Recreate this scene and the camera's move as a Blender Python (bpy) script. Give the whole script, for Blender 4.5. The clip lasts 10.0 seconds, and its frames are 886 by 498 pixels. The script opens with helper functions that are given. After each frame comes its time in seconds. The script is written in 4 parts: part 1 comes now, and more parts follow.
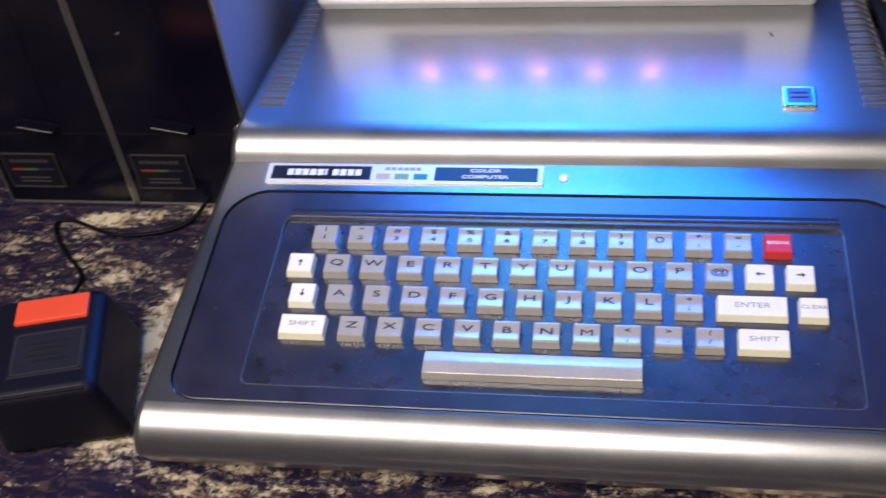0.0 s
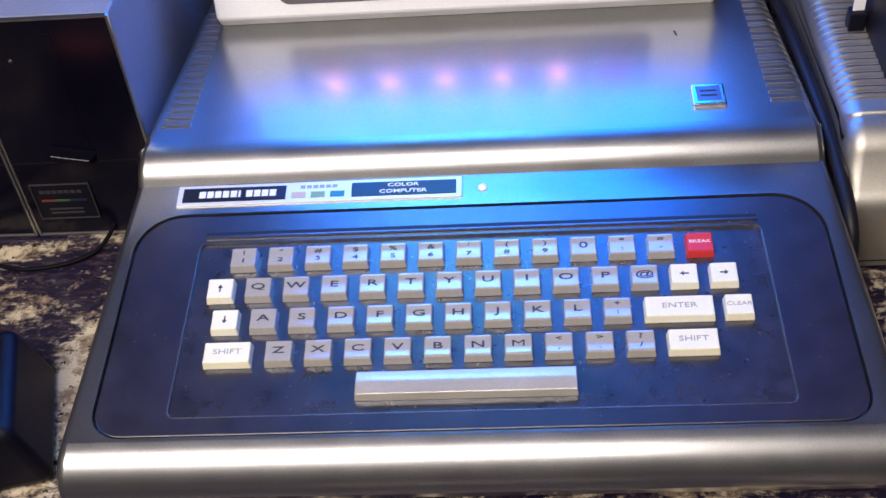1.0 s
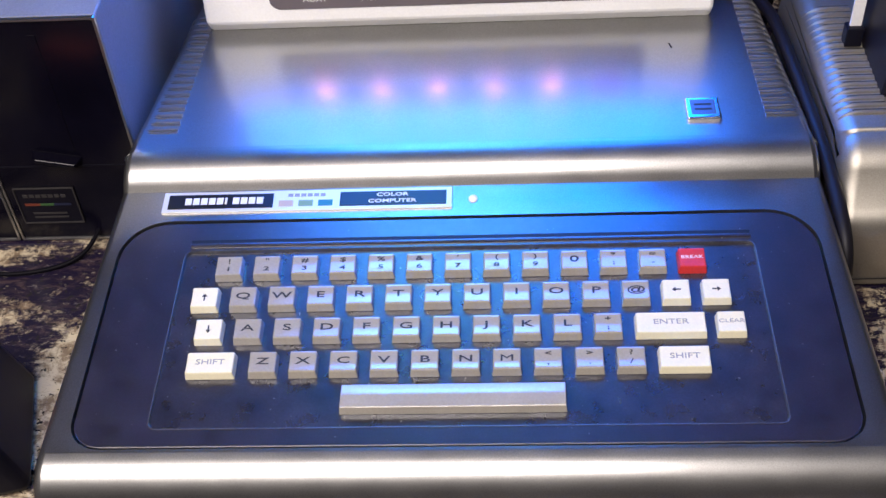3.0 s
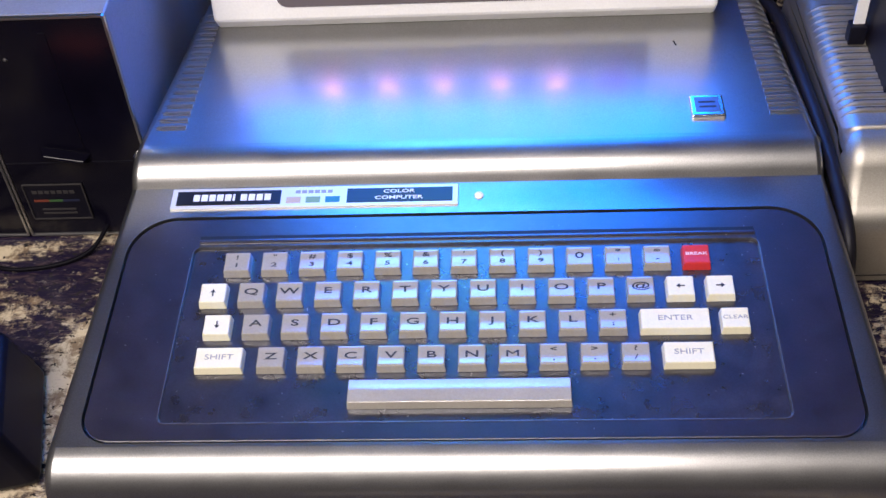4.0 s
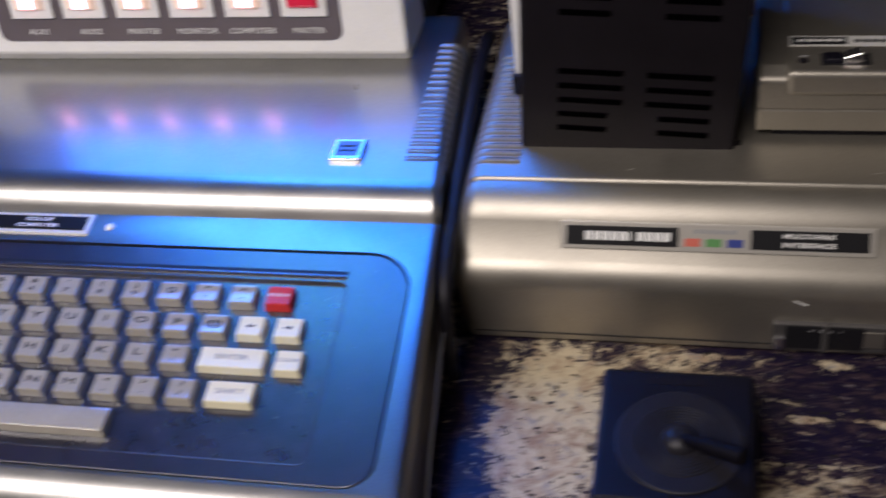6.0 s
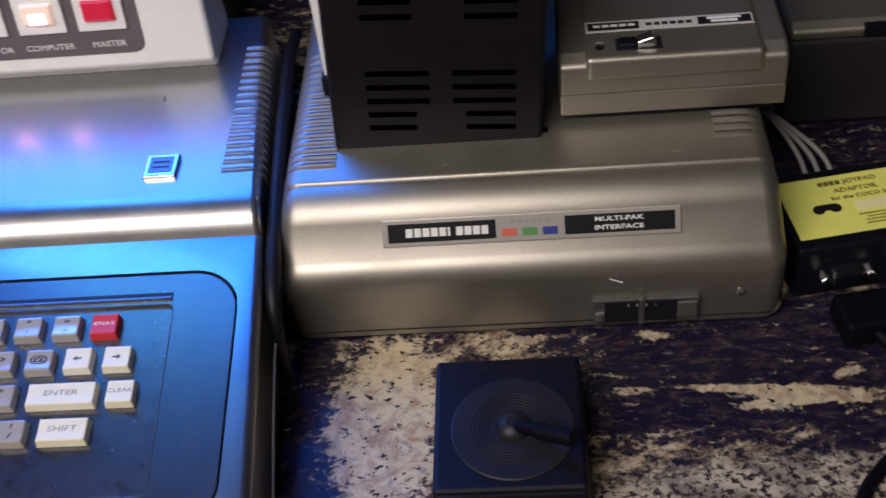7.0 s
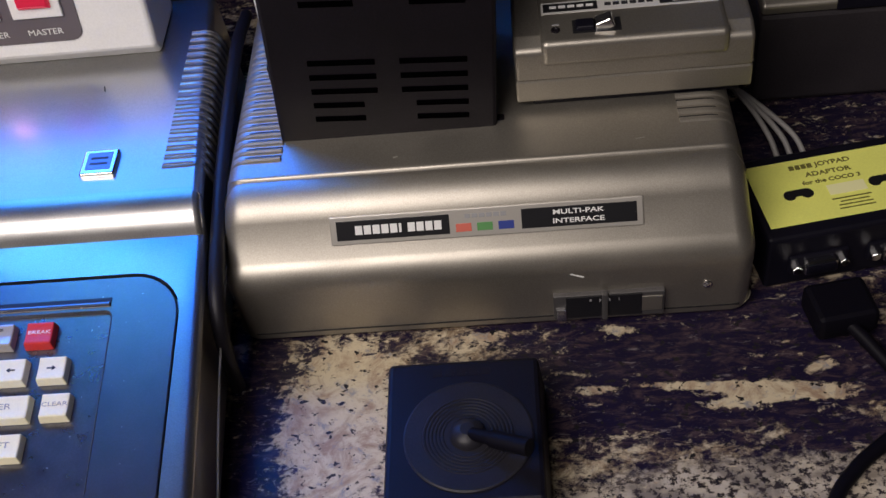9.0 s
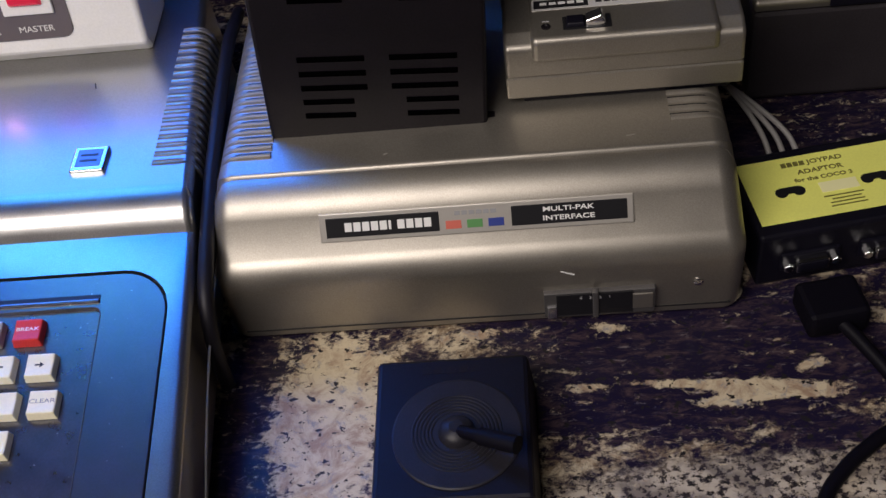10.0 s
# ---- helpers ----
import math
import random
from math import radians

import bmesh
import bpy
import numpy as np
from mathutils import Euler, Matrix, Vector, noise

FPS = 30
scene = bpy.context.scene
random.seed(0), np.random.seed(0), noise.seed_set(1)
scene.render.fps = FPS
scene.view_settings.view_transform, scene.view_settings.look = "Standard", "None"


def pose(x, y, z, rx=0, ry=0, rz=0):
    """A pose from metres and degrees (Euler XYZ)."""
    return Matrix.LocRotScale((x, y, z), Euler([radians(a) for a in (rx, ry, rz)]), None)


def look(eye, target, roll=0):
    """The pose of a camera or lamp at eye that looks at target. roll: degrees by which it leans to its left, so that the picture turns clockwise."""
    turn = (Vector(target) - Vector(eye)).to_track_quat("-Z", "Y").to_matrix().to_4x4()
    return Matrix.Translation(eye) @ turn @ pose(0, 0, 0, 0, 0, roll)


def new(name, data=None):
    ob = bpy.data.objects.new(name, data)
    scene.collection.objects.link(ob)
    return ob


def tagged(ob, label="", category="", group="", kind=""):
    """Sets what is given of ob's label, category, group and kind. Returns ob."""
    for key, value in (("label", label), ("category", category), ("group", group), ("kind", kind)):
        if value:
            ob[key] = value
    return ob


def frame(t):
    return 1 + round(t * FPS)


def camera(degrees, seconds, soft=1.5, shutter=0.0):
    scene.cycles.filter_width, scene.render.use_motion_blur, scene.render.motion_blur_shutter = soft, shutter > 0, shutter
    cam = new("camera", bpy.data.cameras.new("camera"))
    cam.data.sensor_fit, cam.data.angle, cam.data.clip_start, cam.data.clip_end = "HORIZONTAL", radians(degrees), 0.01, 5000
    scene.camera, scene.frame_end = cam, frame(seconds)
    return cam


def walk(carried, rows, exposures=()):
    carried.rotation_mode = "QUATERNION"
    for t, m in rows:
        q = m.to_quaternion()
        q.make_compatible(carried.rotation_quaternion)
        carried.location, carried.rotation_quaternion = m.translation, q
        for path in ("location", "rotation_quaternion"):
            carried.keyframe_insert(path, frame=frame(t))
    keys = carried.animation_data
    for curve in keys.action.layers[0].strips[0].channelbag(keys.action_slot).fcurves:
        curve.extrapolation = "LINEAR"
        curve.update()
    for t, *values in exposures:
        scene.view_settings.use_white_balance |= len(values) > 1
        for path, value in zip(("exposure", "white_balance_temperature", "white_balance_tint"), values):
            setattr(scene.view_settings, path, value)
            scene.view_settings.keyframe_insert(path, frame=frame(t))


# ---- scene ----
cam = camera(40.9, 10.0, 1.5, 0.6)
PATH = [
    (0, (0.045, -0.435, 0.484), (-0.277, 0.961, -0.912), -7.8),
    (0.5, (0.03, -0.437, 0.489), (-0.152, 0.975, -0.916), -6.6),
    (1, (0.027, -0.425, 0.485), (-0.11, 0.985, -0.927), -5.9),
    (1.5, (0.027, -0.422, 0.488), (-0.079, 0.987, -0.927), -4.8),
    (2, (0.026, -0.417, 0.49), (-0.069, 0.991, -0.927), -4.2),
    (2.5, (0.027, -0.418, 0.478), (-0.086, 1.016, -0.911), -4.5),
    (3, (0.027, -0.417, 0.48), (-0.093, 1.002, -0.924), -4.5),
    (4.5, (0.025, -0.423, 0.485), (-0.108, 0.989, -0.925), -4.8),
    (5, (0.037, -0.425, 0.474), (-0.113, 1.005, -0.916), -5.0),
    (5.2, (0.057, -0.423, 0.461), (-0.062, 1.034, -0.904), -5.2),
    (5.5, (0.166, -0.414, 0.46), (-0.087, 1.05, -0.878), -8.8),
    (5.7, (0.238, -0.398, 0.457), (-0.109, 1.049, -0.879), -8.8),
    (6, (0.314, -0.393, 0.458), (-0.109, 1.041, -0.871), -9.1),
    (6.1, (0.327, -0.388, 0.465), (-0.094, 1.026, -0.886), -9.3),
    (6.2, (0.331, -0.39, 0.466), (-0.067, 1.034, -0.881), -8.8),
    (7.3, (0.322, -0.374, 0.482), (0.195, 1.02, -0.947), -7.8),
    (7.5, (0.326, -0.369, 0.473), (0.199, 1.02, -0.96), -7.9),
    (8, (0.341, -0.352, 0.468), (0.188, 0.996, -1.001), -9.1),
    (8.5, (0.347, -0.343, 0.47), (0.185, 0.996, -1.007), -9.1),
    (9, (0.344, -0.347, 0.47), (0.186, 1.009, -0.992), -8.8),
    (9.5, (0.348, -0.348, 0.467), (0.185, 1.01, -0.992), -8.7),
    (10, (0.35, -0.347, 0.467), (0.187, 1.009, -0.993), -8.9),
]
walk(cam, [(t, look(eye, target, roll)) for t, eye, target, roll in PATH],
     [(0, 0.0), (5.0, 0.0), (5.5, -0.24), (6.0, -0.46), (7.3, -0.42), (10, -0.42)])

# ---- light ----
world = bpy.data.worlds.new("room_dark")
world.use_nodes = True
world.node_tree.nodes["Background"].inputs[0].default_value = (0.30, 0.33, 0.45, 1)
world.node_tree.nodes["Background"].inputs[1].default_value = 0.012
scene.world = world
scene.view_settings.exposure = 0.0


def lamp(name, kind, place, target, watts, colour, size):
    data = bpy.data.lights.new(name, kind)
    data.energy, data.color = watts, colour
    if kind == "AREA":
        data.shape, data.size, data.size_y = "RECTANGLE", *size
    else:
        data.shadow_soft_size = size
    ob = new(name, data)
    ob.matrix_world = look(place, target)
    return ob


LAMP = (-0.52, -1.08, 1.47)
lamp("ceiling_lamp_light", "AREA", LAMP, (LAMP[0], LAMP[1] + 0.001, 0.0), 61.0, (1.0, 0.90, 0.855), (1.50, 1.00))
SCREEN_POWER = 11.5


# ---- materials ----
def material(name, base, rough=0.5, metal=0.0, spec=0.5, grain=0.0, grain_scale=900.0, bump=0.0, bump_scale=1500.0, stain=0.0, stain_scale=30.0, coat=0.0, emit=None, power=0.0, rough_var=0.0, dust=0.0, coat_ior=1.5, coat_rough=0.18):
    m = bpy.data.materials.new(name)
    m.use_nodes = True
    nt = m.node_tree
    b = nt.nodes["Principled BSDF"]
    b.inputs["Base Color"].default_value = (*base, 1)
    b.inputs["Roughness"].default_value = rough
    b.inputs["Metallic"].default_value = metal
    b.inputs["Specular IOR Level"].default_value = spec
    b.inputs["Coat Weight"].default_value = coat
    b.inputs["Coat Roughness"].default_value = coat_rough
    b.inputs["Coat IOR"].default_value = coat_ior
    if emit:
        b.inputs["Emission Color"].default_value = (*emit, 1)
        b.inputs["Emission Strength"].default_value = power
    co = nt.nodes.new("ShaderNodeTexCoord")

    def tex(scale, detail=4.0):
        n = nt.nodes.new("ShaderNodeTexNoise")
        n.inputs["Scale"].default_value, n.inputs["Detail"].default_value = scale, detail
        nt.links.new(co.outputs["Object"], n.inputs["Vector"])
        return n

    def ramp(src, lo, hi):
        r = nt.nodes.new("ShaderNodeMapRange")
        r.inputs["From Min"].default_value, r.inputs["From Max"].default_value = 0.3, 0.7
        r.inputs["To Min"].default_value, r.inputs["To Max"].default_value = lo, hi
        nt.links.new(src, r.inputs["Value"])
        return r.outputs["Result"]

    if grain or stain:
        fine = ramp(tex(grain_scale, 2.0).outputs["Fac"], 1 - grain, 1 + grain)
        wide = ramp(tex(stain_scale, 6.0).outputs["Fac"], 1 - stain, 1 + stain * 0.5)
        mul = nt.nodes.new("ShaderNodeMath")
        mul.operation = "MULTIPLY"
        nt.links.new(fine, mul.inputs[0])
        nt.links.new(wide, mul.inputs[1])
        mix = nt.nodes.new("ShaderNodeVectorMath")
        mix.operation = "SCALE"
        mix.inputs[0].default_value = base
        nt.links.new(mul.outputs[0], mix.inputs["Scale"])
        nt.links.new(mix.outputs[0], b.inputs["Base Color"])
        if dust:
            sel = nt.nodes.new("ShaderNodeMapRange")
            sel.inputs["From Min"].default_value, sel.inputs["From Max"].default_value = 0.765, 0.80
            nt.links.new(tex(520.0, 1.0).outputs["Fac"], sel.inputs["Value"])
            film = nt.nodes.new("ShaderNodeMath")
            film.operation = "MULTIPLY_ADD"
            film.inputs[1].default_value = dust
            nt.links.new(sel.outputs["Result"], film.inputs[0])
            nt.links.new(ramp(tex(70.0, 5.0).outputs["Fac"], 0.0, 0.014), film.inputs[2])
            over = nt.nodes.new("ShaderNodeMix")
            over.data_type = "RGBA"
            nt.links.new(film.outputs[0], over.inputs["Factor"])
            nt.links.new(mix.outputs[0], over.inputs["A"])
            over.inputs["B"].default_value = (0.55, 0.53, 0.50, 1)
            nt.links.new(over.outputs["Result"], b.inputs["Base Color"])
    if rough_var:
        nt.links.new(ramp(tex(stain_scale * 1.7, 6.0).outputs["Fac"], max(0.02, rough - rough_var), rough + rough_var), b.inputs["Roughness"])
    if bump:
        n = nt.nodes.new("ShaderNodeBump")
        n.inputs["Strength"].default_value, n.inputs["Distance"].default_value = bump, 0.0004
        nt.links.new(tex(bump_scale, 2.0).outputs["Fac"], n.inputs["Height"])
        nt.links.new(n.outputs[0], b.inputs["Normal"])
    return m


SILVER = material("silver_paint", (0.345, 0.340, 0.331), 0.350, 0.95, 0.5, 0.10, 1600, 0.06, 2200, 0.07, 25, rough_var=0.03, coat=1.0, coat_ior=1.75, coat_rough=0.16)
SILVERMATT = material("matt_silver_paint", (0.395, 0.368, 0.318), 0.44, 0.86, 0.5, 0.10, 1600, 0.10, 2200, 0.07, 25, rough_var=0.03, coat=0.05)
DARKSILVER = material("grey_paint", (0.13, 0.125, 0.125), 0.45, 0.55, 0.5, 0.12, 1500, 0.2, 2000, 0.10, 20)
DRIVEPAINT = material("drive_paint", (0.27, 0.275, 0.31), 0.55, 0.25, 0.4, 0.12, 1500, 0.2, 2000, 0.10, 20)
# blue in the bezel and tray colours stands for the screen's spilled light
BEZEL = material("dark_bezel_plastic", (0.015, 0.012, 0.025), 0.34, 0.0, 1.0, 0.35, 1300, 0.20, 1600, 0.35, 60, rough_var=0.04, coat=1.0, coat_ior=1.7, coat_rough=0.25, dust=0.30)
TRAY = material("dark_tray_plastic", (0.021, 0.020, 0.036), 0.30, 0.0, 1.0, 0.35, 1100, 0.15, 1500, 0.45, 70, rough_var=0.05, coat=0.9, coat_ior=1.65, coat_rough=0.24, dust=0.40)
GROOVE = material("groove_black", (0.010, 0.010, 0.012), 0.5)
KEYGREY = material("grey_key_plastic", (0.42, 0.385, 0.325), 0.12, 0.0, 0.9, 0.05, 900, 0.10, 1500, 0.08, 60, coat=1.0, coat_ior=1.7, coat_rough=0.10)
KEYWHITE = material("cream_key_plastic", (0.86, 0.80, 0.58), 0.32, 0.0, 0.5, 0.03, 900, 0.10, 1500, 0.05, 60)
KEYRED = material("red_key_plastic", (0.62, 0.035, 0.03), 0.40, 0.0, 0.5, 0.05, 900, 0.1, 1500)
INK = material("black_ink", (0.02, 0.02, 0.024), 0.5)
# darker inks, mostly for the drive nameplates
DIMINK = material("dark_grey_ink", (0.036, 0.033, 0.034), 0.5)
DIMRED = material("dark_red_ink", (0.16, 0.035, 0.020), 0.5)
DIMGREEN = material("dark_green_ink", (0.04, 0.10, 0.035), 0.5)
DIMBLUE = material("dark_blue_ink", (0.012, 0.015, 0.04), 0.5)
WHITEINK = material("white_ink", (0.82, 0.82, 0.80), 0.5)
GREYINK = material("faded_ink", (0.30, 0.30, 0.31), 0.5)
CHROME = material("polished_metal", (0.80, 0.80, 0.80), 0.18, 1.0)
BADGEBLACK = material("badge_black", (0.012, 0.012, 0.014), 0.28, 0.0, 0.5)
PANELGREY = material("dark_grey_panel", (0.150, 0.128, 0.140), 0.25, 0.0, 0.5, stain=0.1)
BADGESILVER = material("badge_silver", (0.82, 0.81, 0.78), 0.32, 0.35)
BADGEMATT = material("matt_badge_silver", (0.50, 0.475, 0.43), 0.38, 0.55)
RED = material("label_red", (0.60, 0.14, 0.10), 0.4)
GREEN = material("label_green", (0.10, 0.28, 0.09), 0.4)
BLUE = material("label_blue", (0.03, 0.05, 0.26), 0.4)
TAN = material("label_tan", (0.52, 0.40, 0.30), 0.4)
FADEDGREEN = material("label_faded_green", (0.20, 0.33, 0.17), 0.4)
TEAL = material("label_teal", (0.03, 0.20, 0.27), 0.4)
# the emblem's steel, with the screen's blue reflection put into its colour
STEELBLUE = material("steel_with_screen_tint", (0.14, 0.18, 0.24), 0.30, 0.7)
WHITEPLASTIC = material("white_plastic", (0.92, 0.915, 0.90), 0.38, 0.0, 0.5, 0.03, 800, 0.08, 1300, 0.05, 20)
# the blacks below carry some blue in place of ambient screen light
BLACK = material("black_plastic", (0.005, 0.0045, 0.010), 0.48, 0.0, 0.24, 0.25, 900, 0.3, 1500, 0.2, 40)
BLACKGLOSS = material("gloss_black_panel", (0.0035, 0.003, 0.008), 0.16, 0.0, 0.28, stain=0.3, stain_scale=30)
BROWNBLACK = material("dark_brown_plastic", (0.0085, 0.0066, 0.0095), 0.46, 0.0, 0.25, 0.25, 900, 0.3, 1500, 0.3, 25)
MOUNT = material("dark_mount_plastic", (0.016, 0.015, 0.020), 0.40, 0.0, 0.25, 0.2, 900, 0.2, 1500, 0.2, 60)
# near-zero black that stands for the shade inside the cartridge slots
SLOTBLACK = material("slot_black", (0.0008, 0.0008, 0.001), 0.9, 0.0, 0.0)
BOXGREY = material("dark_grey_plastic", (0.030, 0.026, 0.030), 0.48, 0.0, 0.4, 0.2, 900, 0.2, 1500, 0.2, 30)
RUBBER = material("black_rubber", (0.0035, 0.003, 0.006), 0.55, 0.0, 0.10)
CORDGREY = material("dark_grey_cord", (0.010, 0.009, 0.013), 0.48, 0.0, 0.25)
CABLEGREY = material("light_grey_cable", (0.27, 0.26, 0.25), 0.45)
YELLOW = material("yellow_paper_label", (0.84, 0.86, 0.20), 0.5, 0.0, 0.4, 0.03, 900, 0.0, 1000, 0.06, 40)
YELLOWINK = material("olive_ink", (0.14, 0.13, 0.03), 0.6)
YELLOWPALE = material("pale_yellow_ink", (0.86, 0.84, 0.45), 0.6)
ORANGERED = material("orange_red_button", (0.75, 0.075, 0.03), 0.35, stain=0.06)
CREAMLIT = material("lit_cream_switch", (0.85, 0.70, 0.55), 0.3, emit=(1.0, 0.62, 0.52), power=0.55)
PINKLIT = material("lit_pink_switch", (0.85, 0.45, 0.45), 0.3, emit=(1.0, 0.32, 0.40), power=8.0)
REDLIT = material("lit_red_switch", (0.55, 0.02, 0.05), 0.25, emit=(0.8, 0.01, 0.06), power=0.35)
SCREEN = material("blue_screen", (0.02, 0.02, 0.03), 0.2, emit=(0.0, 0.155, 1.0), power=SCREEN_POWER)
CABINET = material("monitor_cabinet", (0.035, 0.034, 0.034), 0.5, 0.0, 0.5, 0.1, 900, 0.2, 1500)
WALLPAINT = material("dim_wall_paint", (0.030, 0.028, 0.032), 0.8, grain=0.06, grain_scale=120, stain=0.08, stain_scale=3, bump=0.2, bump_scale=200)
CEILPAINT = material("ceiling_paint", (0.18, 0.175, 0.17), 0.9, grain=0.05, grain_scale=100, stain=0.05, stain_scale=3, bump=0.2, bump_scale=150)
FLOORWOOD = material("dark_floor", (0.05, 0.035, 0.025), 0.5, grain=0.2, grain_scale=60, stain=0.2, stain_scale=5, bump=0.2, bump_scale=80)
LAMPGLASS = material("lamp_glass", (0.9, 0.88, 0.82), 0.4)


def granite_material():
    m = bpy.data.materials.new("polished_granite")
    m.use_nodes = True
    nt = m.node_tree
    b = nt.nodes["Principled BSDF"]
    b.inputs["Roughness"].default_value = 0.28
    b.inputs["Specular IOR Level"].default_value = 0.12
    co = nt.nodes.new("ShaderNodeTexCoord")

    def mapped(scale, shift):
        n = nt.nodes.new("ShaderNodeMapping")
        n.inputs["Scale"].default_value, n.inputs["Location"].default_value = scale, shift
        nt.links.new(co.outputs["Object"], n.inputs["Vector"])
        return n.outputs[0]

    def tex(vec, scale, detail=8.0, rough=0.6, warp=0.0):
        n = nt.nodes.new("ShaderNodeTexNoise")
        n.inputs["Scale"].default_value, n.inputs["Detail"].default_value = scale, detail
        n.inputs["Roughness"].default_value, n.inputs["Distortion"].default_value = rough, warp
        nt.links.new(vec, n.inputs["Vector"])
        return n.outputs["Fac"]

    def step(src, lo, hi, a=0.0, z=1.0):
        n = nt.nodes.new("ShaderNodeMapRange")
        n.interpolation_type = "SMOOTHSTEP"
        for k, v in (("From Min", lo), ("From Max", hi), ("To Min", a), ("To Max", z)):
            n.inputs[k].default_value = v
        nt.links.new(src, n.inputs["Value"])
        return n.outputs["Result"]

    def mix(fac, a, c):
        n = nt.nodes.new("ShaderNodeMix")
        n.data_type = "RGBA"
        nt.links.new(fac, n.inputs["Factor"])
        for sock, v in ((n.inputs["A"], a), (n.inputs["B"], c)):
            if isinstance(v, tuple):
                sock.default_value = (*v, 1)
            else:
                nt.links.new(v, sock)
        return n.outputs["Result"]

    def add(a, c, w):
        n = nt.nodes.new("ShaderNodeMath")
        n.operation = "MULTIPLY_ADD"
        nt.links.new(c, n.inputs[0])
        n.inputs[1].default_value = w
        nt.links.new(a, n.inputs[2])
        return n.outputs[0]

    streak = tex(mapped((9, 30, 9), (3.1, 0.7, 0)), 1.0, 9, 0.66, 1.4)
    cloud = tex(mapped((1, 1, 1), (1.7, 4.2, 0)), 9.0, 6, 0.6, 0.8)
    speck = tex(mapped((1, 1, 1), (0, 0, 0)), 260.0, 5, 0.7)
    coarse = tex(mapped((1, 1.6, 1), (2, 2, 0)), 95.0, 7, 0.7, 0.6)
    veins = add(add(add(streak, cloud, 0.60), coarse, 0.70), speck, 0.40)
    def patch(x, y, rx, ry, turn):
        """A soft elongated place in the stone, 1 at its middle."""
        n = nt.nodes.new("ShaderNodeMapping")
        n.vector_type = "TEXTURE"
        n.inputs["Location"].default_value, n.inputs["Rotation"].default_value, n.inputs["Scale"].default_value = (x, y, 0), (0, 0, radians(turn)), (rx, ry, 1)
        nt.links.new(co.outputs["Object"], n.inputs["Vector"])
        d = nt.nodes.new("ShaderNodeVectorMath")
        d.operation = "LENGTH"
        nt.links.new(n.outputs[0], d.inputs[0])
        return step(d.outputs["Value"], 0.2, 1.0, 1.0, 0.0)

    # the first patch paints the computer's shadow into the stone on its right
    for x, y, rx, ry, turn, weight in ((0.203, -0.050, 0.020, 0.12, 0, -0.4), (0.43, 0.000, 0.13, 0.040, 0, -0.20), (0.375, -0.030, 0.07, 0.026, 0, -0.10), (-0.205, -0.010, 0.025, 0.050, -20, 0.22), (-0.275, 0.068, 0.050, 0.012, 8, 0.26),
                                       (-0.215, -0.045, 0.034, 0.100, -12, 0.26), (-0.27, 0.025, 0.05, 0.03, 25, 0.12), (0.55, 0.15, 0.12, 0.09, 0, -0.5), (-0.08, -0.165, 0.34, 0.055, 0, -0.22), (-0.25, -0.140, 0.09, 0.045, 0, -0.22)):
        veins = add(veins, patch(x, y, rx, ry, turn), weight)
    light = step(veins, 1.33, 1.53)
    brown = step(tex(mapped((1, 2.6, 1), (5, 1, 0)), 75.0, 9, 0.75, 0.6), 0.46, 0.66)
    # ambient blue of the screen is mixed into the dark stone colours
    dark = mix(brown, (0.012, 0.009, 0.026), (0.058, 0.038, 0.046))
    cream = mix(step(tex(mapped((1, 1, 1), (8, 3, 0)), 80.0, 8, 0.75, 0.5), 0.42, 0.58), (0.20, 0.145, 0.095), (0.56, 0.475, 0.335))
    base = mix(light, dark, cream)
    threads = step(tex(mapped((0.45, 1.3, 1), (6, 2, 0)), 210.0, 6, 0.72, 0.4), 0.585, 0.70, 0.0, 0.5)
    base = mix(threads, base, (0.26, 0.225, 0.235))
    # salt-and-pepper stone
    rough_edge = add(coarse, speck, 0.5)
    salt = step(add(patch(0.445, -0.105, 0.21, 0.075, 0), rough_edge, 0.55), 0.62, 0.85)
    grains = step(tex(mapped((1, 1.2, 1), (7, 5, 0)), 240.0, 4, 0.68, 0.2), 0.41, 0.53)
    clouds = step(tex(mapped((1, 1.5, 1), (1, 6, 0)), 40.0, 4, 0.6, 0.3), 0.38, 0.62, 0.35, 1.0)
    pepper = mix(grains, (0.022, 0.018, 0.022), (0.46, 0.40, 0.32))
    base = mix(salt, base, mix(clouds, (0.050, 0.040, 0.046), pepper))
    # clean cream places, streaks and blobs
    bright = None
    for x, y, rx, ry, turn, weight in ((0.312, 0.0265, 0.030, 0.0062, 6, 1.0), (0.243, -0.022, 0.046, 0.090, 0, 1.7), (0.456, -0.0165, 0.046, 0.0085, -5, 1.9), (0.418, -0.0110, 0.042, 0.0042, -4, 1.5), (0.438, -0.0212, 0.034, 0.0044, 4, 1.5),
                                       (0.475, -0.0030, 0.013, 0.0070, 20, 1.0), (0.380, 0.0262, 0.018, 0.0060, -5, 1.0), (0.365, -0.0100, 0.022, 0.0040, 0, 1.0)):
        place = patch(x, y, rx, ry, turn)
        bright = place if bright is None else add(bright, place, weight)
    bright = step(add(add(bright, rough_edge, 4.0), streak, 2.4), 4.62, 5.25)
    blush = step(tex(mapped((1, 1, 1), (3, 8, 0)), 45.0, 7, 0.75, 1.2), 0.42, 0.64)
    pale = mix(blush, (0.54, 0.46, 0.32), (0.30, 0.21, 0.145))
    pale = mix(step(tex(mapped((1, 1, 1), (9, 1, 0)), 120.0, 6, 0.75, 0.4), 0.52, 0.66), pale, (0.25, 0.24, 0.24))
    base = mix(bright, base, pale)
    flecks = step(tex(mapped((1, 1.3, 1), (4, 9, 0)), 190.0, 3, 0.6, 0.3), 0.600, 0.640)
